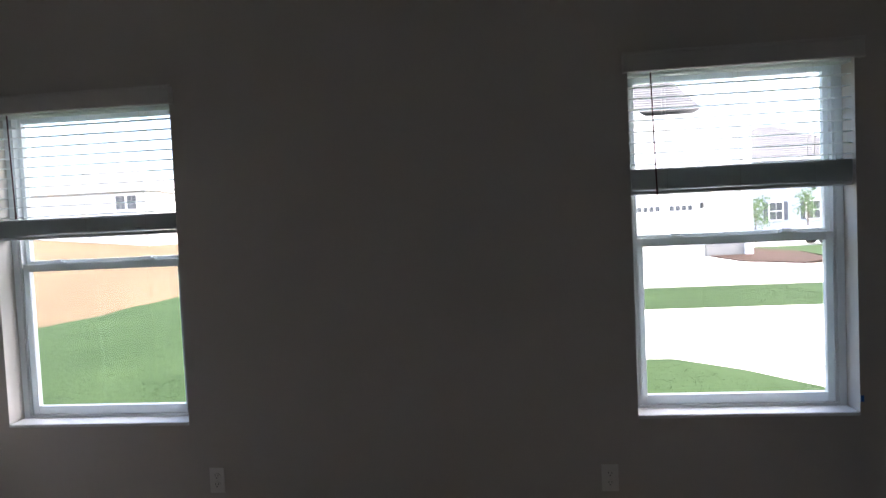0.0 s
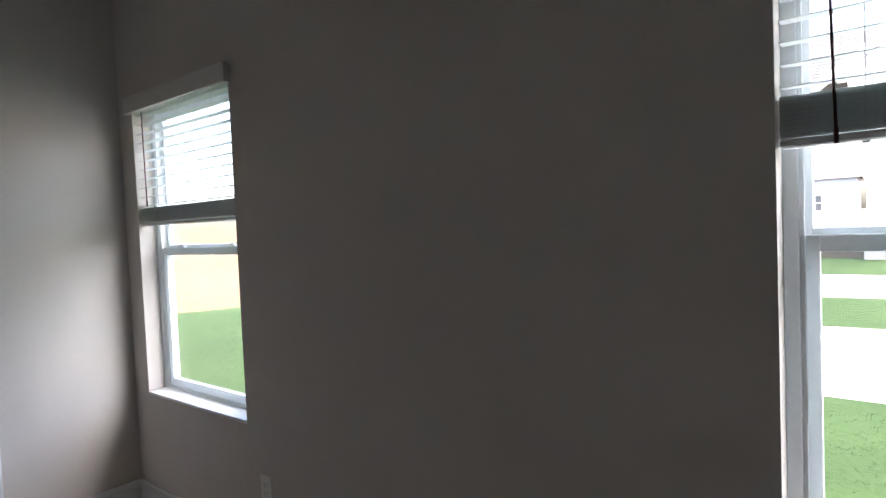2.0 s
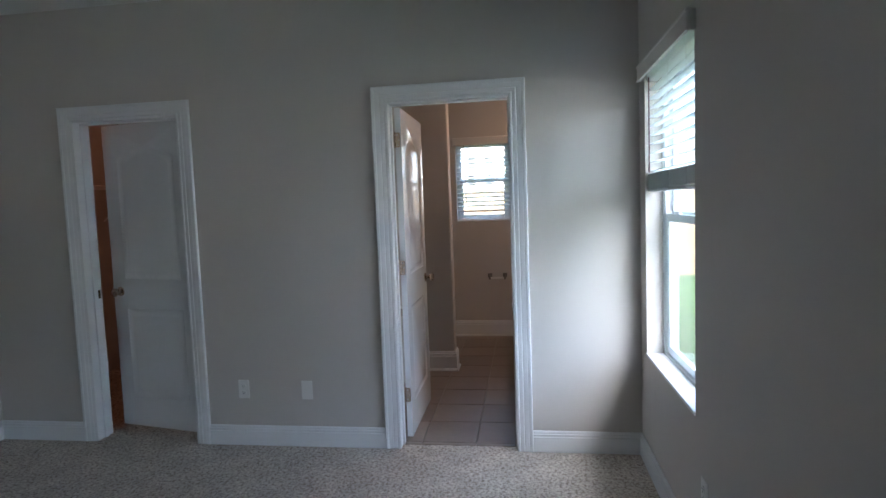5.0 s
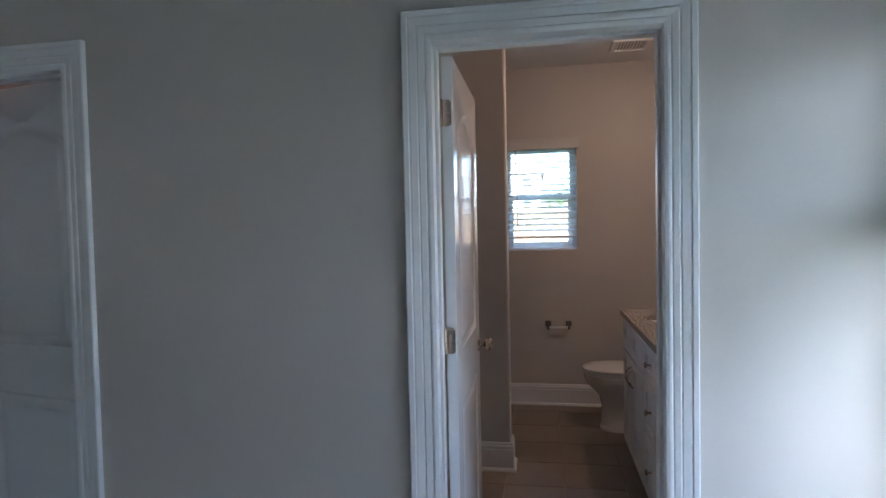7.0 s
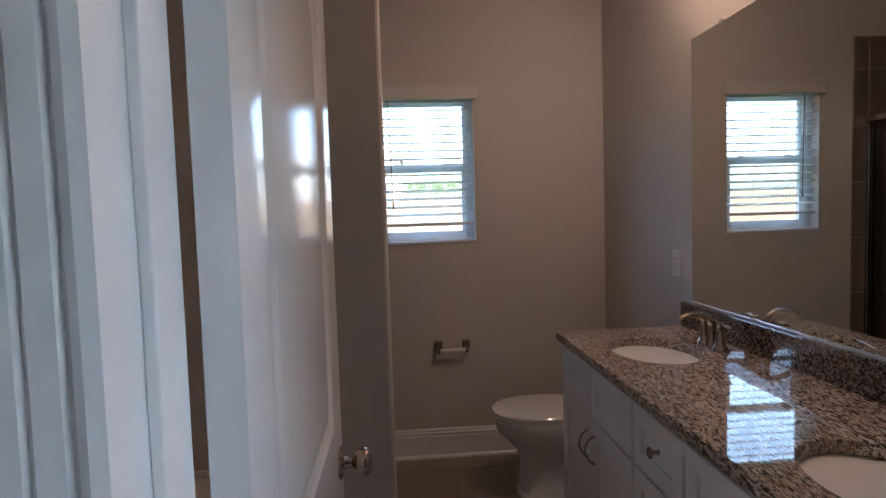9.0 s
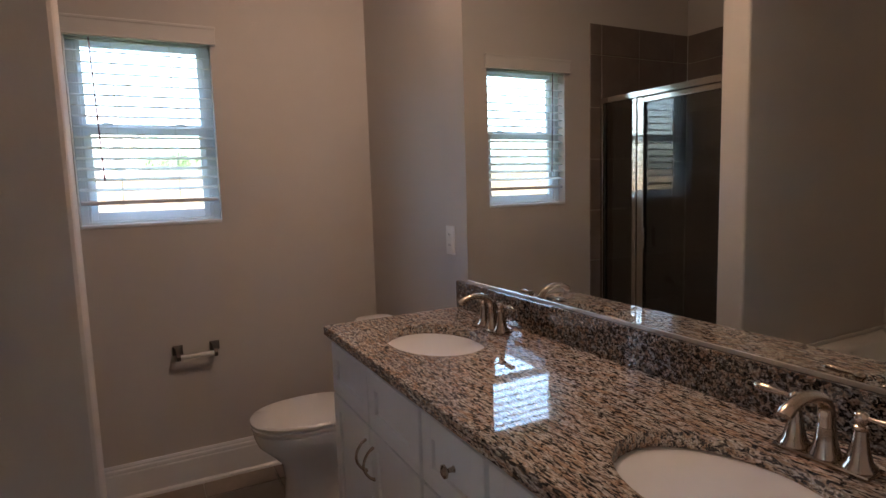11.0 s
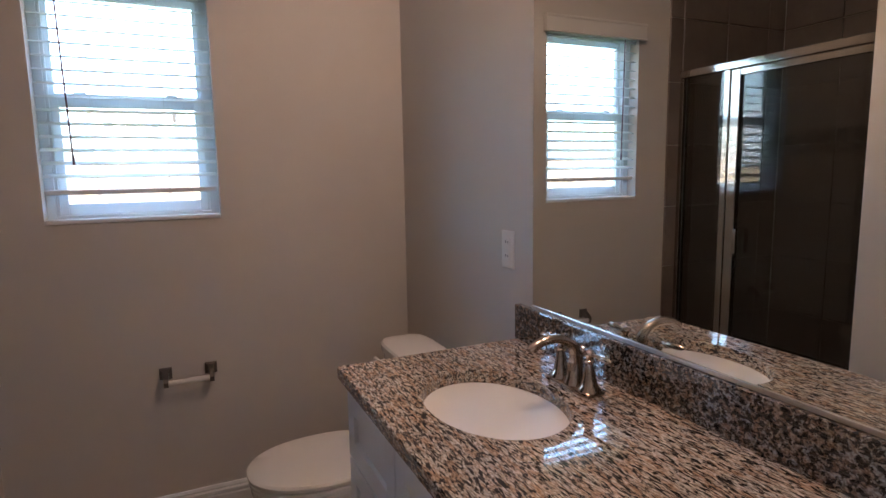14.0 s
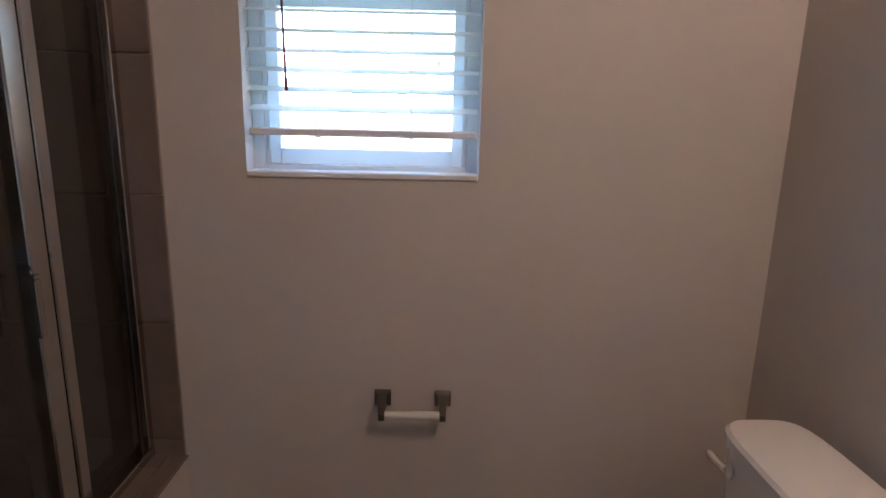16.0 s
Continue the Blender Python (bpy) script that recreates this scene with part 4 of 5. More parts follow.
def toilet(cx, wall_y):
    """Two-piece toilet, backed by the wall, facing -y."""
    root = thing("toilet", "white two-piece porcelain toilet with closed lid", "toilet", (cx, wall_y, 0.0))
    bowl = [(0, -0.40, 0.0, 0.118, 0.215, 0.24, 3.0), (0, -0.40, 0.018, 0.118, 0.215, 0.24, 3.0), (0, -0.40, 0.03, 0.112, 0.205, 0.235, 2.8), (0, -0.40, 0.16, 0.110, 0.20, 0.235, 2.6),
            (0, -0.405, 0.235, 0.118, 0.21, 0.24, 2.5), (0, -0.425, 0.285, 0.148, 0.235, 0.24, 2.4), (0, -0.445, 0.33, 0.174, 0.262, 0.24, 2.3), (0, -0.45, 0.368, 0.182, 0.270, 0.235, 2.3),
            (0, -0.45, 0.392, 0.183, 0.272, 0.235, 2.3), (0, -0.45, 0.398, 0.178, 0.266, 0.23, 2.3)]
    part("bowl", loft(bowl), PORCELAIN, root, "", True)
    part("tank_shelf", box(-0.15, 0.15, -0.26, -0.015, 0.30, 0.402, 0.02, None, 3), PORCELAIN, root, "", True)
    seat = [(0, -0.455, 0.400, 0.176, 0.265, 0.215, 2.25), (0, -0.455, 0.402, 0.184, 0.272, 0.22, 2.25), (0, -0.455, 0.414, 0.185, 0.274, 0.22, 2.25), (0, -0.455, 0.418, 0.180, 0.268, 0.216, 2.25)]
    part("seat", loft(seat), PORCELAIN, root, "", True)
    lid = [(0, -0.455, 0.4205, 0.178, 0.266, 0.214, 2.25), (0, -0.455, 0.423, 0.186, 0.275, 0.22, 2.25), (0, -0.455, 0.434, 0.187, 0.276, 0.222, 2.25), (0, -0.455, 0.441, 0.180, 0.268, 0.216, 2.25),
           (0, -0.455, 0.445, 0.13, 0.20, 0.16, 2.2), (0, -0.455, 0.446, 0.05, 0.08, 0.06, 2.0)]
    part("lid", loft(lid), PORCELAIN, root, "", True)
    for s in (-1, 1):
        part("lid_hinge", box(s * 0.075 - 0.022, s * 0.075 + 0.022, -0.262, -0.230, 0.402, 0.436, 0.007, None, 3), PORCELAIN, root, "", True)
        part("bolt_cap", lathe([(0.014, 0.0), (0.014, 0.012), (0.009, 0.021), (0.001, 0.024)], 16, (s * 0.088, -0.33, 0.02)), PORCELAIN, root, "", True)
    tank = [(0, -0.105, 0.4025, 0.175, 0.075, 0.080, 5.0), (0, -0.107, 0.43, 0.188, 0.085, 0.088, 5.0), (0, -0.109, 0.60, 0.192, 0.089, 0.088, 5.0), (0, -0.110, 0.735, 0.197, 0.092, 0.090, 5.0)]
    part("tank", loft(tank), PORCELAIN, root, "", True)
    lidt = [(0, -0.111, 0.7355, 0.196, 0.092, 0.090, 5.0), (0, -0.112, 0.739, 0.204, 0.100, 0.093, 4.5), (0, -0.112, 0.762, 0.206, 0.102, 0.094, 4.5), (0, -0.112, 0.771, 0.200, 0.096, 0.090, 4.2),
            (0, -0.112, 0.775, 0.165, 0.070, 0.064, 3.5), (0, -0.112, 0.776, 0.06, 0.03, 0.03, 2.5)]
    part("tank_lid", loft(lidt), PORCELAIN, root, "", True)
    lever = part("flush_lever", lathe([(0.018, 0.0), (0.018, -0.006), (0.010, -0.009)], 20, (-0.135, -0.200, 0.690), "Y"), PORCELAIN, root, "white flush lever", True)
    part("lever_arm", tube([(-0.135, -0.209, 0.690), (-0.158, -0.216, 0.692), (-0.180, -0.221, 0.697), (-0.188, -0.223, 0.700)], [0.008, 0.008, 0.009, 0.005], 12, None, 1.4), PORCELAIN, lever, "", True)
    return root


toilet(-2.418, -0.046)


def paper_holder():
    y0, y1, z = -1.008, -0.847, 0.662
    root = thing("toilet_paper_holder", "satin nickel toilet paper holder with empty white roller", "paper holder", (BATH_W, (y0 + y1) / 2, z))
    for s in (-1, 1):
        yc = s * (y1 - y0) / 2
        bm = bmesh.new()
        rows = []
        for h, d in ((0.022, 0.0), (0.022, 0.006), (0.0195, 0.008), (0.011, 0.020), (0.010, 0.026)):
            rows.append([bm.verts.new((d, yc + a * h, b * h)) for a, b in ((-1, -1), (1, -1), (1, 1), (-1, 1))])
        for p, q in zip(rows, rows[1:]):
            for i in range(4):
                bm.faces.new((p[i], p[(i + 1) % 4], q[(i + 1) % 4], q[i]))
        bm.faces.new(rows[0])
        bm.faces.new(rows[-1])
        post = part("post", bm, BRONZE, root, "square pyramid post")
        bm = bmesh.new()
        rows = []
        for x, zz, hw, ht in ((0.012, 0.004, 0.011, 0.012), (0.034, -0.006, 0.010, 0.012), (0.052, -0.020, 0.009, 0.013), (0.060, -0.030, 0.008, 0.010)):
            rows.append([bm.verts.new((x + b * 0.3 * ht, yc + a * hw, zz + b * ht)) for a, b in ((-1, -1), (1, -1), (1, 1), (-1, 1))])
        for p, q in zip(rows, rows[1:]):
            for i in range(4):
                bm.faces.new((p[i], p[(i + 1) % 4], q[(i + 1) % 4], q[i]))
        bm.faces.new(rows[0])
        bm.faces.new(rows[-1])
        part("arm", bm, BRONZE, post)
    bm = tube([(0.054, -0.072, -0.024), (0.054, 0.0, -0.024), (0.054, 0.0002, -0.024), (0.054, 0.072, -0.024)], [0.0095, 0.0095, 0.0110, 0.0110], 16)
    part("roller", bm, PLASTIC, root, "white plastic roller", True)


paper_holder()


# ---- shower and tub ----
CURB = 0.476
TILE_TOP = 2.390
T = 0.333
shower_curb = structure(to_object("shower_curb", box(BATH_W, PART_X[0], -1.705, -1.548, -0.008, CURB, 0.004), WALL), "painted knee wall under the shower door", "wall")


def shower_door():
    root = thing("shower_enclosure", "framed glass shower enclosure in satin nickel on a tiled curb", "shower door", (-2.32, -1.650, CURB + 0.0125))
    ox, oy, oz = root.location
    a, b, top = BATH_W + 0.0115 - ox, PART_X[0] - 0.0115 - ox, 1.921 - oz
    m0, m1 = -2.622 - ox, -2.530 - ox
    seal = a + 0.026
    part("header", box(a, b, -0.026, 0.026, top - 0.038, top, 0.004), POLISHED, root)
    part("bottom_track", box(a, b, -0.024, 0.024, 0.0, 0.026, 0.004), POLISHED, root)
    part("wall_jamb", box(a, a + 0.026, -0.022, 0.022, 0.026, top - 0.038, 0.003), POLISHED, root)
    part("wall_jamb", box(b - 0.026, b, -0.022, 0.022, 0.026, top - 0.038, 0.003), POLISHED, root)
    part("seal", box(seal + 0.0002, seal + 0.005, -0.004, 0.006, 0.026, top - 0.038, 0.001), RUBBER, root, "black glazing seal")
    part("mullion", box(m0, m0 + 0.036, -0.022, 0.022, 0.026, top - 0.038, 0.004), POLISHED, root)
    door = part("door_frame", box(m0 + 0.040, m1, -0.016, 0.020, 0.034, top - 0.042, 0.004), POLISHED, root)
    bm = box(b - 0.060, b - 0.030, -0.016, 0.020, 0.034, top - 0.042, 0.004)
    box(m1, b - 0.060, -0.016, 0.020, 0.034, 0.064, 0.004, bm)
    box(m1, b - 0.060, -0.016, 0.020, top - 0.074, top - 0.042, 0.004, bm)
    part("door_rail", bm, POLISHED, root)
    part("fixed_glass", box(a + 0.0315, m0 + 0.004, -0.003, 0.003, 0.024, top - 0.036), SHOWER_GLASS_DIM, root).visible_shadow = False
    part("door_glass", box(m1 - 0.004, b - 0.056, -0.001, 0.005, 0.060, top - 0.070), SHOWER_GLASS_DIM, root).visible_shadow = False
    hx, hz = -2.499 - ox, 1.10 - oz
    bm = box(hx - 0.008, hx + 0.008, 0.0205, 0.052, hz - 0.004, hz + 0.004, 0.0015)
    box(hx - 0.007, hx + 0.007, 0.040, 0.052, hz - 0.118, hz - 0.0042, 0.003, bm)
    part("handle", bm, POLISHED, root, "slim metal pull handle")


shower_door()


def tub():
    x0, x1, y0, y1, top = PART_X[1] + 0.001, BATH_E - 0.001, BATH_S + 0.001, -1.62, 0.548
    root = thing("bathtub", "white acrylic bathtub set between the walls", "bathtub", ((x0 + x1) / 2, (y0 + y1) / 2, -0.008))
    ox, oy, oz = root.location
    hx, hy = (x1 - x0) / 2, (y1 - y0) / 2
    h = top - oz
    part("apron", box(-hx, hx, hy - 0.03, hy - 0.004, 0.0, h - 0.035, 0.004), TUBM, root)
    bm = bmesh.new()
    loops = []
    for a, b, z, p in ((hx, hy, h - 0.036, 40), (hx, hy, h - 0.006, 40), (hx - 0.006, hy - 0.006, h, 40), (hx - 0.10, hy - 0.09, h, 3.2), (hx - 0.115, hy - 0.105, h - 0.012, 3.2), (hx - 0.15, hy - 0.13, h - 0.15, 3.0),
                       (hx - 0.21, hy - 0.17, h - 0.36, 2.8), (hx - 0.30, hy - 0.24, h - 0.40, 2.6), (0.02, 0.02, h - 0.405, 2.0)):
        loops.append(superloop(bm, 0, 0, z, a, b, b, p, 64))
    for p, q in zip(loops, loops[1:]):
        for i in range(64):
            j = (i + 1) % 64
            bm.faces.new((p[i], p[j], q[j], q[i]))
    bm.faces.new(loops[-1])
    part("basin", bm, TUBM, root, "", True)
    part("rim_upstand", box(-hx, -hx + 0.012, -hy, hy - 0.01, h, h + 0.022, 0.004), TUBM, root)
    part("rim_upstand", box(-hx + 0.0122, hx, -hy, -hy + 0.012, h, h + 0.022, 0.004), TUBM, root)


tub()
structure(to_object("shower_floor", box(BATH_W, PART_X[0], BATH_S, -1.705, -0.008, 0.06), TUBM), "white shower pan", "shower floor")


def ceiling_vent():
    root = thing("ceiling_vent", "white square exhaust fan grille in the ceiling", "vent", (-2.46, -0.42, CEILING))
    bm = bmesh.new()
    for a, b, c, d in ((-0.13, 0.13, -0.13, -0.10), (-0.13, 0.13, 0.10, 0.13), (-0.13, -0.10, -0.10, 0.10), (0.10, 0.13, -0.10, 0.10)):
        box(a, b, c, d, -0.018, -0.0005, 0.003, bm)
    part("frame", bm, PLASTIC, root)
    # Solid sheet under the ceiling; its grey paints the opening's shade.
    part("backing", box(-0.10, 0.10, -0.10, 0.10, -0.004, -0.0005), GROUT_LIGHT, root, "flat backing coloured as the shaded opening")
    for k in range(9):
        y = -0.088 + 0.022 * k
        part("slat", box(-0.0995, 0.0995, y - 0.005, y + 0.005, -0.015, -0.006, 0.001), PLASTIC, root)


ceiling_vent()


def closet_shelf():
    """White wire shelf with its rod and braces along the closet wall."""
    y0, y1, z = -4.48, -3.9, 1.70
    root = thing("closet_shelf", "white coated wire closet shelf with slanted braces", "shelf", (-1.0, -4.5, z))
    for k in range(9):
        part("wire", tube([(-0.88, 0.01 + 0.045 * k, 0.0), (0.84, 0.01 + 0.045 * k, 0.0)], 0.003, 6), PLASTIC, root)
    part("hang_rail", tube([(-0.88, 0.385, -0.03), (0.84, 0.385, -0.03)], 0.005, 8), PLASTIC, root)
    bm = bmesh.new()
    for k in range(58):
        x = -0.87 + 0.03 * k
        tube([(x, 0.0, 0.004), (x, 0.37, 0.004), (x, 0.385, -0.03)], 0.0014, 4, bm)
    part("cross_wires", bm, PLASTIC, root)
    for x in (-0.6, 0.1, 0.7):
        part("brace", tube([(x, 0.36, -0.004), (x, 0.003, -0.30)], 0.005, 8), PLASTIC, root)


closet_shelf()
bulb = thing("closet_lamp", "bare warm bulb in a white ceiling holder", "ceiling lamp", (-0.9, -3.3, CEILING))
part("holder", lathe([(0.055, 0.0), (0.055, -0.02), (0.03, -0.05), (0.022, -0.06)], 20), PLASTIC, bulb, "", True)


# ---- outside ----
GROUND = -0.36


def land(x, y):
    """Height of the ground: flat by the house, rising gently to the west."""
    t = min(1.0, max(0.0, (-x - 9.0) / 55.0))
    return GROUND + 3.4 * t * t * (3 - 2 * t)


def ground():
    bm = bmesh.new()
    def steps(lo, hi):
        out, v, d = [0.0], 0.0, 1.2
        while v < hi:
            v += d
            d *= 1.11
            out.append(v)
        neg, v, d = [], 0.0, 1.2
        while v < -lo:
            v += d
            d *= 1.11
            neg.append(-v)
        return neg[::-1] + out
    xs, ys = steps(-1500, 1500), steps(-1500, 1500)
    grid = [[bm.verts.new((x, y, land(x, y) - 0.05 + (0.05 * noise.noise((x * 0.3, y * 0.3, 0)) if x < -9 else 0.0))) for y in ys] for x in xs]
    for i in range(len(xs) - 1):
        for j in range(len(ys) - 1):
            bm.faces.new((grid[i][j], grid[i + 1][j], grid[i + 1][j + 1], grid[i][j + 1]))
    return structure(to_object("ground", bm, FIELD, True), "dry tan field of bare soil and straw-coloured grass", "ground")


ground()


def sheet(name, outline, z, material, label, category, rows=1, thick=0.06):
    bm = prism(outline, thick, lambda u, v, w: (u, v, z - thick + w))
    return structure(to_object(name, bm, material), label, category)


def wavy(points, amp, step=0.5, seed=1.0):
    """Roughens a line of (x, y) a little."""
    out = []
    for (xa, ya), (xb, yb) in zip(points, points[1:]):
        n = max(1, int(math.hypot(xb - xa, yb - ya) / step))
        for k in range(n):
            t = k / n
            x, y = xa + (xb - xa) * t, ya + (yb - ya) * t
            out.append((x + amp * noise.noise((x * 0.7, y * 0.7, seed)), y + amp * noise.noise((x * 0.7, y * 0.7, seed + 9))))
    out.append(points[-1])
    return out


LAWN_NEAR = [(-9.5, -14), (24, -14), (24, 0.5), (9.0, 1.0), (6.6, 2.2), (5.75, 3.5), (5.2, 4.35), (4.6, 4.93), (3.0, 5.03), (0.0, 5.15), (-1.5, 6.0), (-2.0, 9.0), (-2.0, 24.0)] + \
    wavy([(-6.5, 24.0), (-7.35, 14.4), (-7.3, 9.2), (-9.3, 7.2), (-10.4, 3.0), (-9.5, -14)], 0.30)[:-1]
sheet("lawn_house", LAWN_NEAR, GROUND + 0.012, LAWN, "mown green lawn beside the house", "lawn")
sheet("driveway_near", [(-1.4, 5.0), (3.0, 4.9), (4.6, 4.8), (5.2, 4.2), (5.75, 3.3), (6.6, 2.0), (9.0, 0.8), (45, 0.3), (45, 8.9), (-1.9, 9.05)], GROUND + 0.004, CONCRETE, "pale concrete driveway", "driveway")
sheet("lawn_strip", wavy([(-1.95, 9.0), (45, 8.85), (45, 12.2), (-1.95, 12.55)], 0.05), GROUND + 0.012, LAWN, "strip of green lawn between two driveways", "lawn")
sheet("driveway_far", [(-1.95, 12.4), (45, 12.05), (45, 17.6), (14.5, 17.6), (12.9, 17.9), (11.6, 19.4), (11.6, 23.0), (5.6, 23.0), (5.4, 17.5), (-1.95, 17.4)], GROUND + 0.004, CONCRETE, "pale concrete garage apron", "driveway")
sheet("lawn_garage", [(-1.95, 17.3), (5.0, 17.35), (5.7, 18.6), (5.7, 24.0), (-1.95, 24.0)], GROUND + 0.012, LAWN, "green lawn beside the neighbouring house", "lawn")
sheet("mulch_bed", wavy([(11.55, 23.2), (11.5, 19.5), (12.9, 17.95), (14.6, 19.5), (15.6, 24.0), (15.0, 28.0), (13.6, 28.0), (13.4, 23.2)], 0.08), GROUND + 0.05, MULCH, "dark brown mulch bed at the garage corner", "mulch bed")
sheet("lawn_far", [(13.4, 17.6), (45, 17.7), (45, 40), (15.2, 40), (15.4, 28.0), (15.9, 24.0), (14.9, 19.6)], GROUND + 0.012, LAWN, "green lawn beyond the driveway", "lawn")
sheet("path_far", [(14.2, 18.6), (60, 18.0), (60, 20.0), (15.8, 21.6)], GROUND + 0.03, CONCRETE, "pale concrete path across the lawn", "path")
sheet("road_far", [(15.4, 28.6), (80, 25.4), (80, 31.5), (15.4, 33.0)], GROUND + 0.03, CONCRETE, "pale road behind the lawn", "road")


def grass(name, x0, x1, y0, y1, count, keep, label, seed):
    """Short mown blades standing in small tufts."""
    rnd = np.random.RandomState(seed)
    verts, faces = [], []
    for _ in range(count):
        cx, cy = rnd.uniform(x0, x1), rnd.uniform(y0, y1)
        if not keep(cx, cy):
            continue
        lean = rnd.normal(0, 0.35, 2)
        for _ in range(4):
            a, h, w = rnd.uniform(0, 6.28), rnd.uniform(0.004, 0.009), rnd.uniform(0.003, 0.006)
            px, py = cx + rnd.normal(0, 0.02), cy + rnd.normal(0, 0.02)
            i = len(verts)
            z = GROUND + 0.011
            verts += [(px - w * math.cos(a), py - w * math.sin(a), z), (px + w * math.cos(a), py + w * math.sin(a), z), (px + (lean[0] + rnd.normal(0, 0.4)) * h, py + (lean[1] + rnd.normal(0, 0.4)) * h, z + h)]
            faces.append((i, i + 1, i + 2))
    me = bpy.data.meshes.new(name)
    me.from_pydata(verts, [], faces)
    me.materials.append(LAWN)
    return tagged(new(name, me), label, "grass", kind="stuff")


grass("grass_near", -7.2, 5.8, 1.8, 13.0, 45000, lambda x, y: (y < 4.75 - max(0.0, x - 4.5) * 1.35 or (x < -2.1 and x > -7.0)) and math.sin(x * 91.7 + y * 57.3) * 0.5 + 0.5 < math.exp(-max(0.0, y - 2.0) / 4.0), "short mown green grass blades on the lawn", 5)
grass("grass_strip", 2.0, 9.5, 9.1, 12.2, 8000, lambda x, y: True, "short mown green grass blades on the strip", 6)


def facade_window(parent, x, y, z, w, h, shutters, s=-1):
    f = part("window", box(x - w / 2 - 0.09, x + w / 2 + 0.09, y + s * 0.05 - 0.03, y + s * 0.05 + 0.03, z - 0.09, z + h + 0.12, 0.01), SIDING, parent, "white framed window")
    part("pane", box(x - w / 2, x - 0.02, y + s * 0.085 - 0.01, y + s * 0.085 + 0.01, z, z + h / 2 - 0.03), PANE_DARK, f)
    part("pane", box(x + 0.02, x + w / 2, y + s * 0.085 - 0.01, y + s * 0.085 + 0.01, z, z + h / 2 - 0.03), PANE_DARK, f)
    part("pane", box(x - w / 2, x - 0.02, y + s * 0.085 - 0.01, y + s * 0.085 + 0.01, z + h / 2 + 0.03, z + h), PANE_DARK, f)
    part("pane", box(x + 0.02, x + w / 2, y + s * 0.085 - 0.01, y + s * 0.085 + 0.01, z + h / 2 + 0.03, z + h), PANE_DARK, f)
    if shutters:
        for q in (-1, 1):
            part("shutter", box(x + q * (w / 2 + 0.28) - 0.16, x + q * (w / 2 + 0.28) + 0.16, y + s * 0.03 - 0.02, y + s * 0.03 + 0.02, z - 0.06, z + h + 0.06, 0.01), SHUTTER, parent)


def lap_wall(x0, x1, y0, y1, z0, z1, course=0.18):
    """A house body clad in lap siding: each course leans out at its foot."""
    bm = bmesh.new()
    n = max(1, round((z1 - z0) / course))
    prev = None
    for k in range(n):
        a, b = z0 + (z1 - z0) * k / n, z0 + (z1 - z0) * (k + 1) / n
        for g, z in ((0.018, a), (0.0, b)):
            ring = [bm.verts.new(p) for p in ((x0 - g, y0 - g, z), (x1 + g, y0 - g, z), (x1 + g, y1 + g, z), (x0 - g, y1 + g, z))]
            if prev:
                for i in range(4):
                    bm.faces.new((prev[i], prev[(i + 1) % 4], ring[(i + 1) % 4], ring[i]))
            prev = ring
    bm.faces.new(prev)
    return bm


def hip_roof(x0, x1, y0, y1, z, rise, over=0.45, gable=False):
    """Shingled roof in overlapping courses on a hipped or gabled plan, with a fascia."""
    bm = bmesh.new()
    x0, x1, y0, y1 = x0 - over, x1 + over, y0 - over, y1 + over
    half = min(x1 - x0, y1 - y0) / 2
    n = 16
    prev = None
    for k in range(n + 1):
        t = k / n
        gx = gy = half * t * 0.999
        if gable:
            gx = 0.0 if (x1 - x0) >= (y1 - y0) else gx
            gy = 0.0 if (x1 - x0) < (y1 - y0) else gy
        rings = [(0.0, z + rise * t)] if k == 0 else [(0.0, z + rise * t), (0.0, z + rise * t + 0.035)]
        for _, zz in rings:
            ring = [bm.verts.new(p) for p in ((x0 + gx, y0 + gy, zz), (x1 - gx, y0 + gy, zz), (x1 - gx, y1 - gy, zz), (x0 + gx, y1 - gy, zz))]
            if prev:
                for i in range(4):
                    bm.faces.new((prev[i], prev[(i + 1) % 4], ring[(i + 1) % 4], ring[i]))
            else:
                bm.faces.new(ring)
            prev = ring
    bm.faces.new(prev)
    return bm


def fascia(x0, x1, y0, y1, z, over=0.47):
    bm = bmesh.new()
    a0, a1, b0, b1 = x0 - over, x1 + over, y0 - over, y1 + over
    for p in ((a0, a1, b0, b0 + 0.03), (a0, a1, b1 - 0.03, b1), (a0, a0 + 0.03, b0 + 0.03, b1 - 0.03), (a1 - 0.03, a1, b0 + 0.03, b1 - 0.03)):
        box(p[0], p[1], p[2], p[3], z - 0.20, z, 0.0, bm)
    return bm


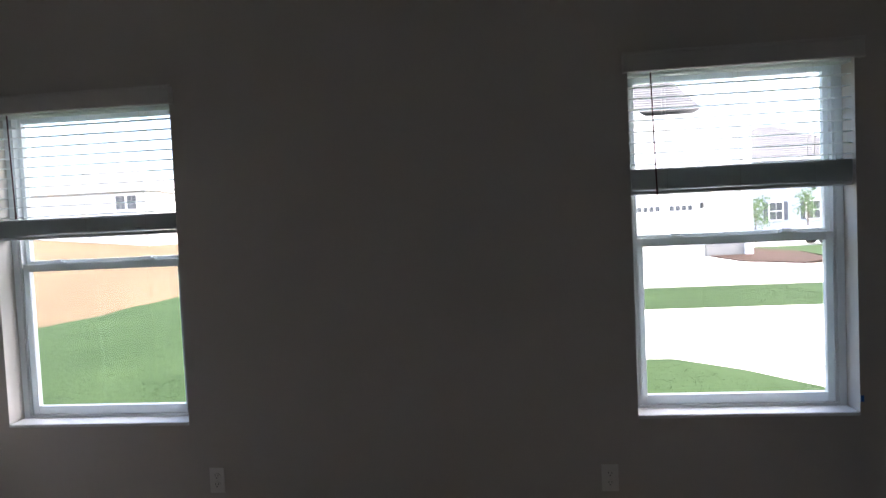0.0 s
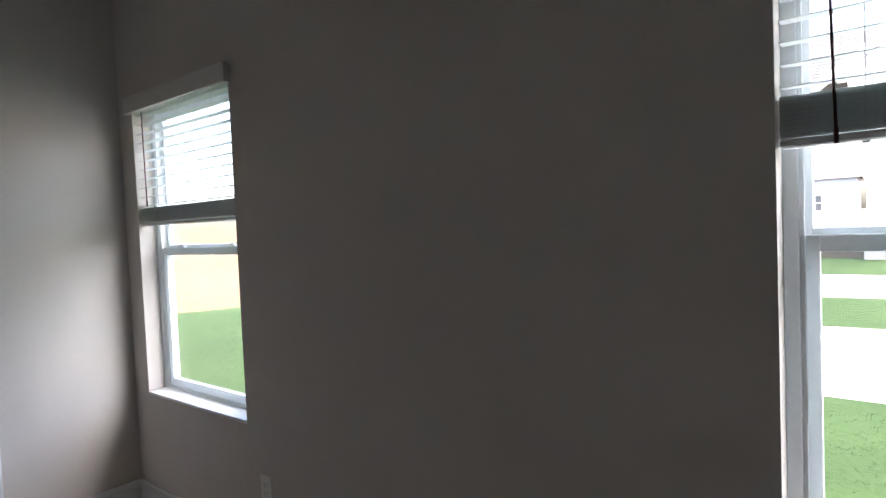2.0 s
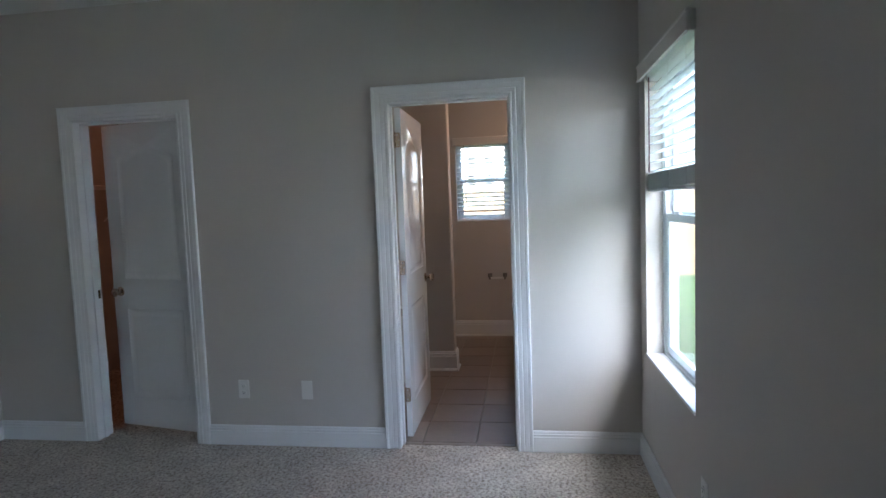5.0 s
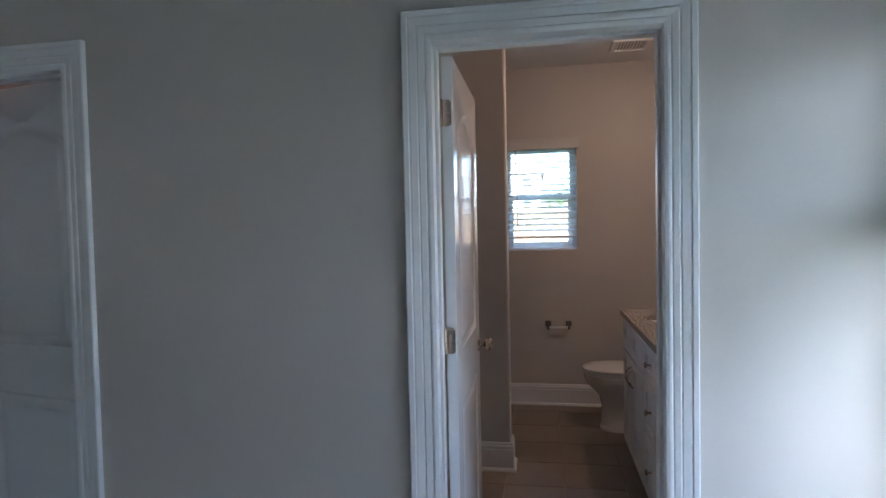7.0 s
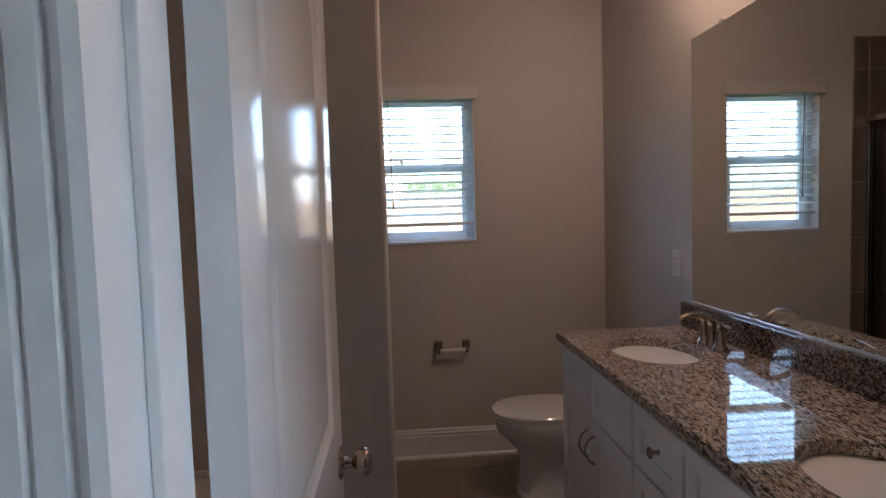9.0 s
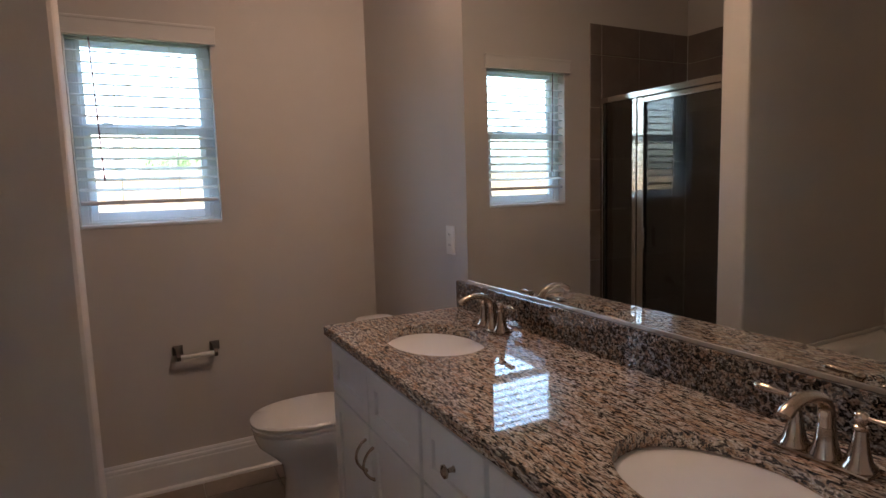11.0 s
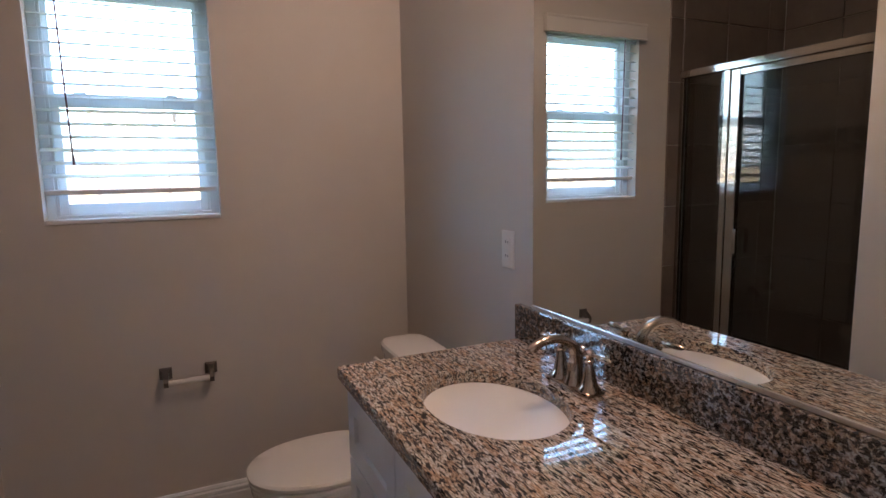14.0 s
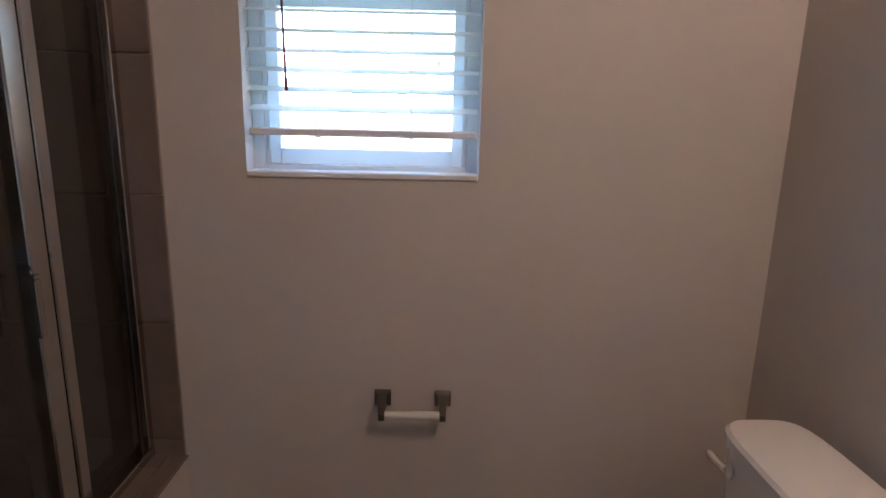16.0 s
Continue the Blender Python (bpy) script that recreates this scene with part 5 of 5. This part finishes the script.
def garage_house():
    """Neighbouring white two-storey house with a wide garage door facing us."""
    root = thing("neighbour_house", "white two-storey house with garage doors and grey shingle roof", "house", (8.0, 28.0, GROUND - 0.05))
    ox, oy, oz = root.location
    W = lambda v: v - ox
    D = lambda v: v - oy
    Z = lambda v: v - oz
    part("wall", lap_wall(W(2.6), W(13.3), D(23.2), D(34.0), 0.0, Z(5.7)), SIDING, root)
    part("roof", hip_roof(W(-0.6), W(11.05), D(23.65), D(33.2), Z(6.0), 2.75, gable=True), SHINGLE, root)
    part("fascia", fascia(W(2.6), W(13.3), D(23.2), D(34.0), Z(5.72)), SIDING, root)
    # front gable
    pts = [(W(1.8), Z(5.8)), (W(8.3), Z(5.8)), (W(5.0), Z(8.3))]
    part("gable", prism(pts, 0.25, lambda u, v, w: (u, D(22.95) + w, v)), SIDING, root)
    pts = [(W(1.2), Z(5.55)), (W(5.0), Z(8.45)), (W(8.8), Z(5.55)), (W(9.0), Z(5.66)), (W(5.0), Z(8.72)), (W(1.0), Z(5.66))]
    part("rake", prism(pts, 0.5, lambda u, v, w: (u, D(22.6) + w, v)), SIDING, root)
    part("skirt", box(W(2.5), W(5.5), D(23.02), D(23.2), 0.0, Z(0.35), 0.02), STONE, root, "grey stone base")
    part("skirt", box(W(11.45), W(13.2), D(23.0), D(23.2), 0.0, Z(0.42), 0.02), STONE, root, "grey stone base")
    part("corner_post", box(W(13.0), W(13.35), D(22.9), D(23.25), 0.0, Z(5.6), 0.02), SIDING, root)
    for x0 in (5.72, 8.47):
        d = part("garage_door", box(W(x0), W(x0 + 2.62), D(23.12), D(23.2), 0.04, Z(2.05), 0.01), SIDING, root, "white panelled garage door")
        for r in range(4):
            for c in range(4):
                xa, za = W(x0 + 0.08 + 0.63 * c), 0.12 + 0.50 * r
                if r < 3:
                    part("panel", box(xa, xa + 0.55, D(23.10), D(23.125), za, za + 0.40, 0.015), SIDING, d)
        for g in range(2):
            for k in range(4):
                xa = W(x0 + 0.16 + 1.36 * g + 0.255 * k)
                part("pane", box(xa, xa + 0.19, D(23.09), D(23.125), Z(1.66), Z(1.88)), PANE_DARK, d)
    bm = box(W(11.3), W(11.42), D(23.05), D(23.2), Z(1.72), Z(1.98), 0.02)
    part("wall_lantern", bm, RUBBER, root, "black wall lantern")
    facade_window(root, W(4.4), D(23.2), Z(3.2), 0.9, 1.4, False)


garage_house()


def plain_house(name, x0, x1, y0, y1, base, eave, rise, material, label, openings, side="S", shutters=False):
    root = thing(name, label, "house", ((x0 + x1) / 2, (y0 + y1) / 2, base))
    ox, oy, oz = root.location
    part("wall", lap_wall(x0 - ox, x1 - ox, y0 - oy, y1 - oy, 0.0, eave - oz), material, root)
    part("roof", hip_roof(x0 - ox, x1 - ox, y0 - oy, y1 - oy, eave - oz + 0.01, rise), SHINGLE_HAZE_PALE if material is SIDING else SHINGLE, root)
    part("fascia", fascia(x0 - ox, x1 - ox, y0 - oy, y1 - oy, eave - oz), SIDING, root)
    for a, z in openings:
        if side == "S":
            facade_window(root, a - ox, y0 - oy, z - oz, 0.95, 1.35, shutters)
        else:
            f = part("window", box(x1 - ox, x1 - ox + 0.07, a - oy - 0.6, a - oy + 0.6, z - oz - 0.1, z - oz + 1.5, 0.01), SIDING, root, "white framed window")
            for q in (0, 1):
                part("pane", box(x1 - ox + 0.065, x1 - ox + 0.085, a - oy - 0.5, a - oy + 0.5, z - oz + 0.72 * q, z - oz + 0.66 + 0.72 * q), PANE_DARK, f)
    return root


plain_house("far_house", 20.6, 32.0, 45.0, 55.0, GROUND - 0.05, 5.6, 3.2, SIDING_BLUE, "blue-grey two-storey house with white windows and dark shutters",
            [(22.0, 0.8), (24.6, 0.8), (27.4, 0.8), (22.0, 3.4), (24.6, 3.4), (27.4, 3.4)], "S", True)
plain_house("far_house", -20.5, -9.0, 52.0, 62.0, -0.5, 5.0, 3.4, SIDING, "white house with grey hipped roof beyond the field", [(-12.2, 3.1)])
plain_house("far_house", -44.5, -32.0, 52.0, 63.0, 0.2, 6.6, 3.4, SIDING, "white house with grey hipped roof on the rise", [(-34.6, 4.6), (-33.4, 4.6)])
plain_house("far_house", -4.0, 1.0, 60.0, 70.0, GROUND - 0.05, 4.4, 2.6, SIDING_BLUE, "blue-grey house far behind the field", [(-2.0, 1.4)])
for k, (ya, yb) in enumerate(((-9.0, -1.0), (9.0, 19.0), (-24.0, -13.0))):
    plain_house("far_house", -86.0, -74.0, ya, yb, 2.6, 8.6, 3.0, SIDING, "white two-storey house on the far rise",
                [(ya + 1.6, 3.9), (ya + 3.8, 3.9), (ya + 6.2, 3.9), (ya + 1.6, 6.4), (ya + 3.8, 6.4), (ya + 6.2, 6.4)], "E")


def tree(place, height, spread, seed, label, leaves=900):
    """Tapered trunk, forked limbs and a loose crown of small leaves."""
    rnd = random.Random(seed)
    root = thing("tree", label, "tree", place)
    bm = bmesh.new()
    top = height * 0.86
    tube([(0, 0, -0.1), (0.02, 0.0, height * 0.25), (0.05, 0.03, height * 0.55), (0.02, 0.0, top)], [0.045 * height / 3, 0.035 * height / 3, 0.022 * height / 3, 0.006], 8, bm)
    tips = []
    for k in range(11):
        a, z = k * 2.4 + rnd.random(), height * (0.30 + 0.5 * k / 11)
        r = spread * (0.55 + 0.4 * rnd.random()) * (1.0 - 0.45 * k / 11)
        e = (r * math.cos(a), r * math.sin(a), z + height * (0.12 + 0.12 * rnd.random()))
        tube([(0.02, 0, z), (e[0] * 0.5, e[1] * 0.5, z + (e[2] - z) * 0.62), e], [0.016 * height / 3, 0.010 * height / 3, 0.003], 6, bm)
        tips.append(e)
        tips.append((e[0] * 0.6, e[1] * 0.6, z + (e[2] - z) * 0.7))
    tips.append((0.0, 0.0, top))
    part("trunk", bm, BARK, root, "", True)
    verts, faces = [], []
    for _ in range(leaves):
        c = Vector(rnd.choice(tips)) + Vector((rnd.gauss(0, 1), rnd.gauss(0, 1), rnd.gauss(0, 0.9))) * spread * 0.19
        q = Euler((rnd.random() * 6.3, rnd.random() * 6.3, rnd.random() * 6.3)).to_matrix()
        s = spread * 0.075 * (0.6 + 0.8 * rnd.random())
        i = len(verts)
        for u, v, w in ((-1, 0, 0), (0, 0.5, 0.12), (1, 0, 0), (0, -0.5, 0.12)):
            verts.append(c + q @ Vector((u, v, w)) * s)
        faces.append((i, i + 1, i + 2, i + 3))
    me = bpy.data.meshes.new("crown")
    me.from_pydata(verts, [], faces)
    me.materials.append(LEAF)
    ob = new("crown", me)
    ob.parent = root


tree((16.3, 29.5, GROUND), 2.7, 0.85, 3, "young leafy tree with a thin trunk")
tree((19.2, 30.0, GROUND + 0.1), 3.2, 0.7, 5, "slender young street tree")
rt = random.Random(8)
for k in range(11):
    yy = -0.5 + 1.0 * k + 0.4 * rt.random() if k < 7 else 21 + 3 * (k - 7)
    tree((-70 - 3 * rt.random(), yy + 0.5, land(-70, yy) - 0.1), 2.6 + 1.0 * rt.random(), 1.5, 20 + k, "leafy tree in a row on the far rise", 420)


def parked_car(place, turn):
    root = thing("parked_car", "white parked car on the far road", "car", place)
    root.rotation_euler = (0, 0, radians(turn))
    side = [(-2.2, 0.35), (-2.25, 0.75), (-1.7, 0.92), (-0.95, 1.0), (-0.35, 1.42), (0.9, 1.45), (1.6, 1.02), (2.15, 0.95), (2.25, 0.55), (2.2, 0.33)]
    bm = prism(side, 1.74, lambda u, v, w: (u, w - 0.87, v))
    bmesh.ops.bevel(bm, geom=list(bm.edges), offset=0.05, segments=2, affect="EDGES")
    body = part("body", bm, CARPAINT, root, "", True)
    glass = [(-0.82, 1.02), (-0.33, 1.36), (0.85, 1.39), (1.4, 1.05)]
    part("side_window", prism(glass, 1.77, lambda u, v, w: (u, w - 0.885, v)), PANE_DARK, root)
    for x in (-1.4, 1.4):
        for y in (-0.8, 0.8):
            w = part("wheel", lathe([(0.02, -0.11), (0.31, -0.11), (0.335, -0.07), (0.335, 0.07), (0.31, 0.11), (0.02, 0.11)], 24, (x, y, 0.335), "Y"), RUBBER, root, "", True)
            part("rim", lathe([(0.20, -0.115), (0.19, -0.118), (0.02, -0.118)] if y < 0 else [(0.20, 0.115), (0.19, 0.118), (0.02, 0.118)], 20, (x, y, 0.335), "Y"), ALU, w)


parked_car((20.6, 28.9, GROUND + 0.03), -4)


# ---- floor and wall tiles ----
def tile_box(u, v, t=0.008, e=0.0015):
    """One tile, its top edge eased; centred, standing up along z."""
    bm = bmesh.new()
    rings = []
    for z, g in ((0.0, 0.0), (t - e, 0.0), (t, e)):
        rings.append([bm.verts.new((a * (u / 2 - g), b * (v / 2 - g), z)) for a, b in ((-1, -1), (1, -1), (1, 1), (-1, 1))])
    for p, q in zip(rings, rings[1:]):
        for i in range(4):
            bm.faces.new((p[i], p[(i + 1) % 4], q[(i + 1) % 4], q[i]))
    bm.faces.new(rings[-1])
    return bm


tile_meshes = {}


def tile(parent, u, v, m, material):
    key = (round(u, 3), round(v, 3), material.name)
    if key not in tile_meshes:
        bm = tile_box(u, v)
        me = bpy.data.meshes.new("tile")
        bmesh.ops.recalc_face_normals(bm, faces=bm.faces)
        bm.to_mesh(me)
        bm.free()
        me.materials.append(material)
        tile_meshes[key] = me
    ob = new("tile", tile_meshes[key])
    ob.parent = parent
    ob.matrix_basis = m
    return ob


G = 0.005


def tile_run(lo, hi, start, pitch):
    """Cuts a run into tiles on a grid that has a joint at start."""
    k = math.floor((lo - start) / pitch)
    cuts = []
    while start + k * pitch < hi:
        a, b = max(lo, start + k * pitch), min(hi, start + (k + 1) * pitch)
        if b - a > 0.02:
            cuts.append((a, b))
        k += 1
    return cuts


rj = random.Random(4)
for xa, xb in tile_run(BATH_W + 0.002, -0.055, -0.425, 0.33):
    for ya, yb in tile_run(-1.705, BATH_N - 0.002, -0.945, 0.33):
        if PART_X[0] - 0.05 < (xa + xb) / 2 < PART_X[1] + 0.05 and yb < PART_Y - 0.1:
            continue
        tile(bath_floor, xb - xa - G, yb - ya - G, pose((xa + xb) / 2, (ya + yb) / 2, -0.0078 + 0.0006 * rj.random(), 0.05 * rj.random(), 0.05 * rj.random(), 0), FLOOR_TILE)


def tiled_face(name, label, lo, hi, z0, z1, start, place, spin):
    """A tiled wall face: thin grout bed and its tiles; place maps (u, z) to the face."""
    out = spin @ Vector((0, 0, 1))
    bm = bmesh.new()
    q = [Vector(place(lo, z0)), Vector(place(hi, z0)), Vector(place(hi, z1)), Vector(place(lo, z1))]
    f = [bm.verts.new(p + out * 0.003) for p in q]
    b = [bm.verts.new(p + out * 0.0002) for p in q]
    for i in range(4):
        bm.faces.new((f[i], f[(i + 1) % 4], b[(i + 1) % 4], b[i]))
    bm.faces.new(f)
    bm.faces.new(b)
    bed = structure(to_object(name, bm, GROUT_LIGHT), label, "wall tiles")
    for ua, ub in tile_run(lo, hi, start, T):
        for za, zb in tile_run(z0, z1, 0.866, T):
            m = Matrix.Translation(Vector(place((ua + ub) / 2, (za + zb) / 2)) + out * 0.003) @ spin.to_4x4()
            tile(bed, ub - ua - 0.004, zb - za - 0.004, m, WALL_TILE)
    return bed


SPIN_E = Matrix(((0, 0, 1), (1, 0, 0), (0, 1, 0)))
SPIN_N = Matrix(((-1, 0, 0), (0, 0, 1), (0, 1, 0)))
SPIN_W = Matrix(((0, 0, -1), (-1, 0, 0), (0, 1, 0)))
tiled_face("trim_tile_west", "dark brown ceramic shower wall tiles with thin grout", -2.450, -1.645, 0.06, TILE_TOP, -1.645, lambda u, z: (BATH_W, u, z), SPIN_E)
tiled_face("trim_tile_edge", "dark brown ceramic border tiles beside the shower", -1.643, -1.548, CURB + 0.004, TILE_TOP, -1.643, lambda u, z: (BATH_W, u, z), SPIN_E)
tiled_face("trim_tile_south", "dark brown ceramic shower wall tiles with thin grout", BATH_W + 0.012, PART_X[0] - 0.012, 0.06, TILE_TOP, -1.90, lambda u, z: (u, BATH_S, z), SPIN_N)
tiled_face("trim_tile_east", "dark brown ceramic shower wall tiles with thin grout", -2.450, -1.56, CURB + 0.012, TILE_TOP, -1.645, lambda u, z: (PART_X[0], u, z), SPIN_W)
cap = structure(to_object("trim_curb_cap", box(BATH_W + 0.0005, PART_X[0] - 0.0005, -1.705, -1.543, CURB, CURB + 0.003), GROUT), "dark brown tile cap on the shower curb", "curb tiles")
for xa, xb in tile_run(BATH_W + 0.012, PART_X[0] - 0.012, -2.50, T):
    for ya, yb in ((-1.705, -1.590), (-1.590, -1.543)):
        tile(cap, xb - xa - 0.004, yb - ya - 0.003, pose((xa + xb) / 2, (ya + yb) / 2, CURB + 0.003), WALL_TILE)
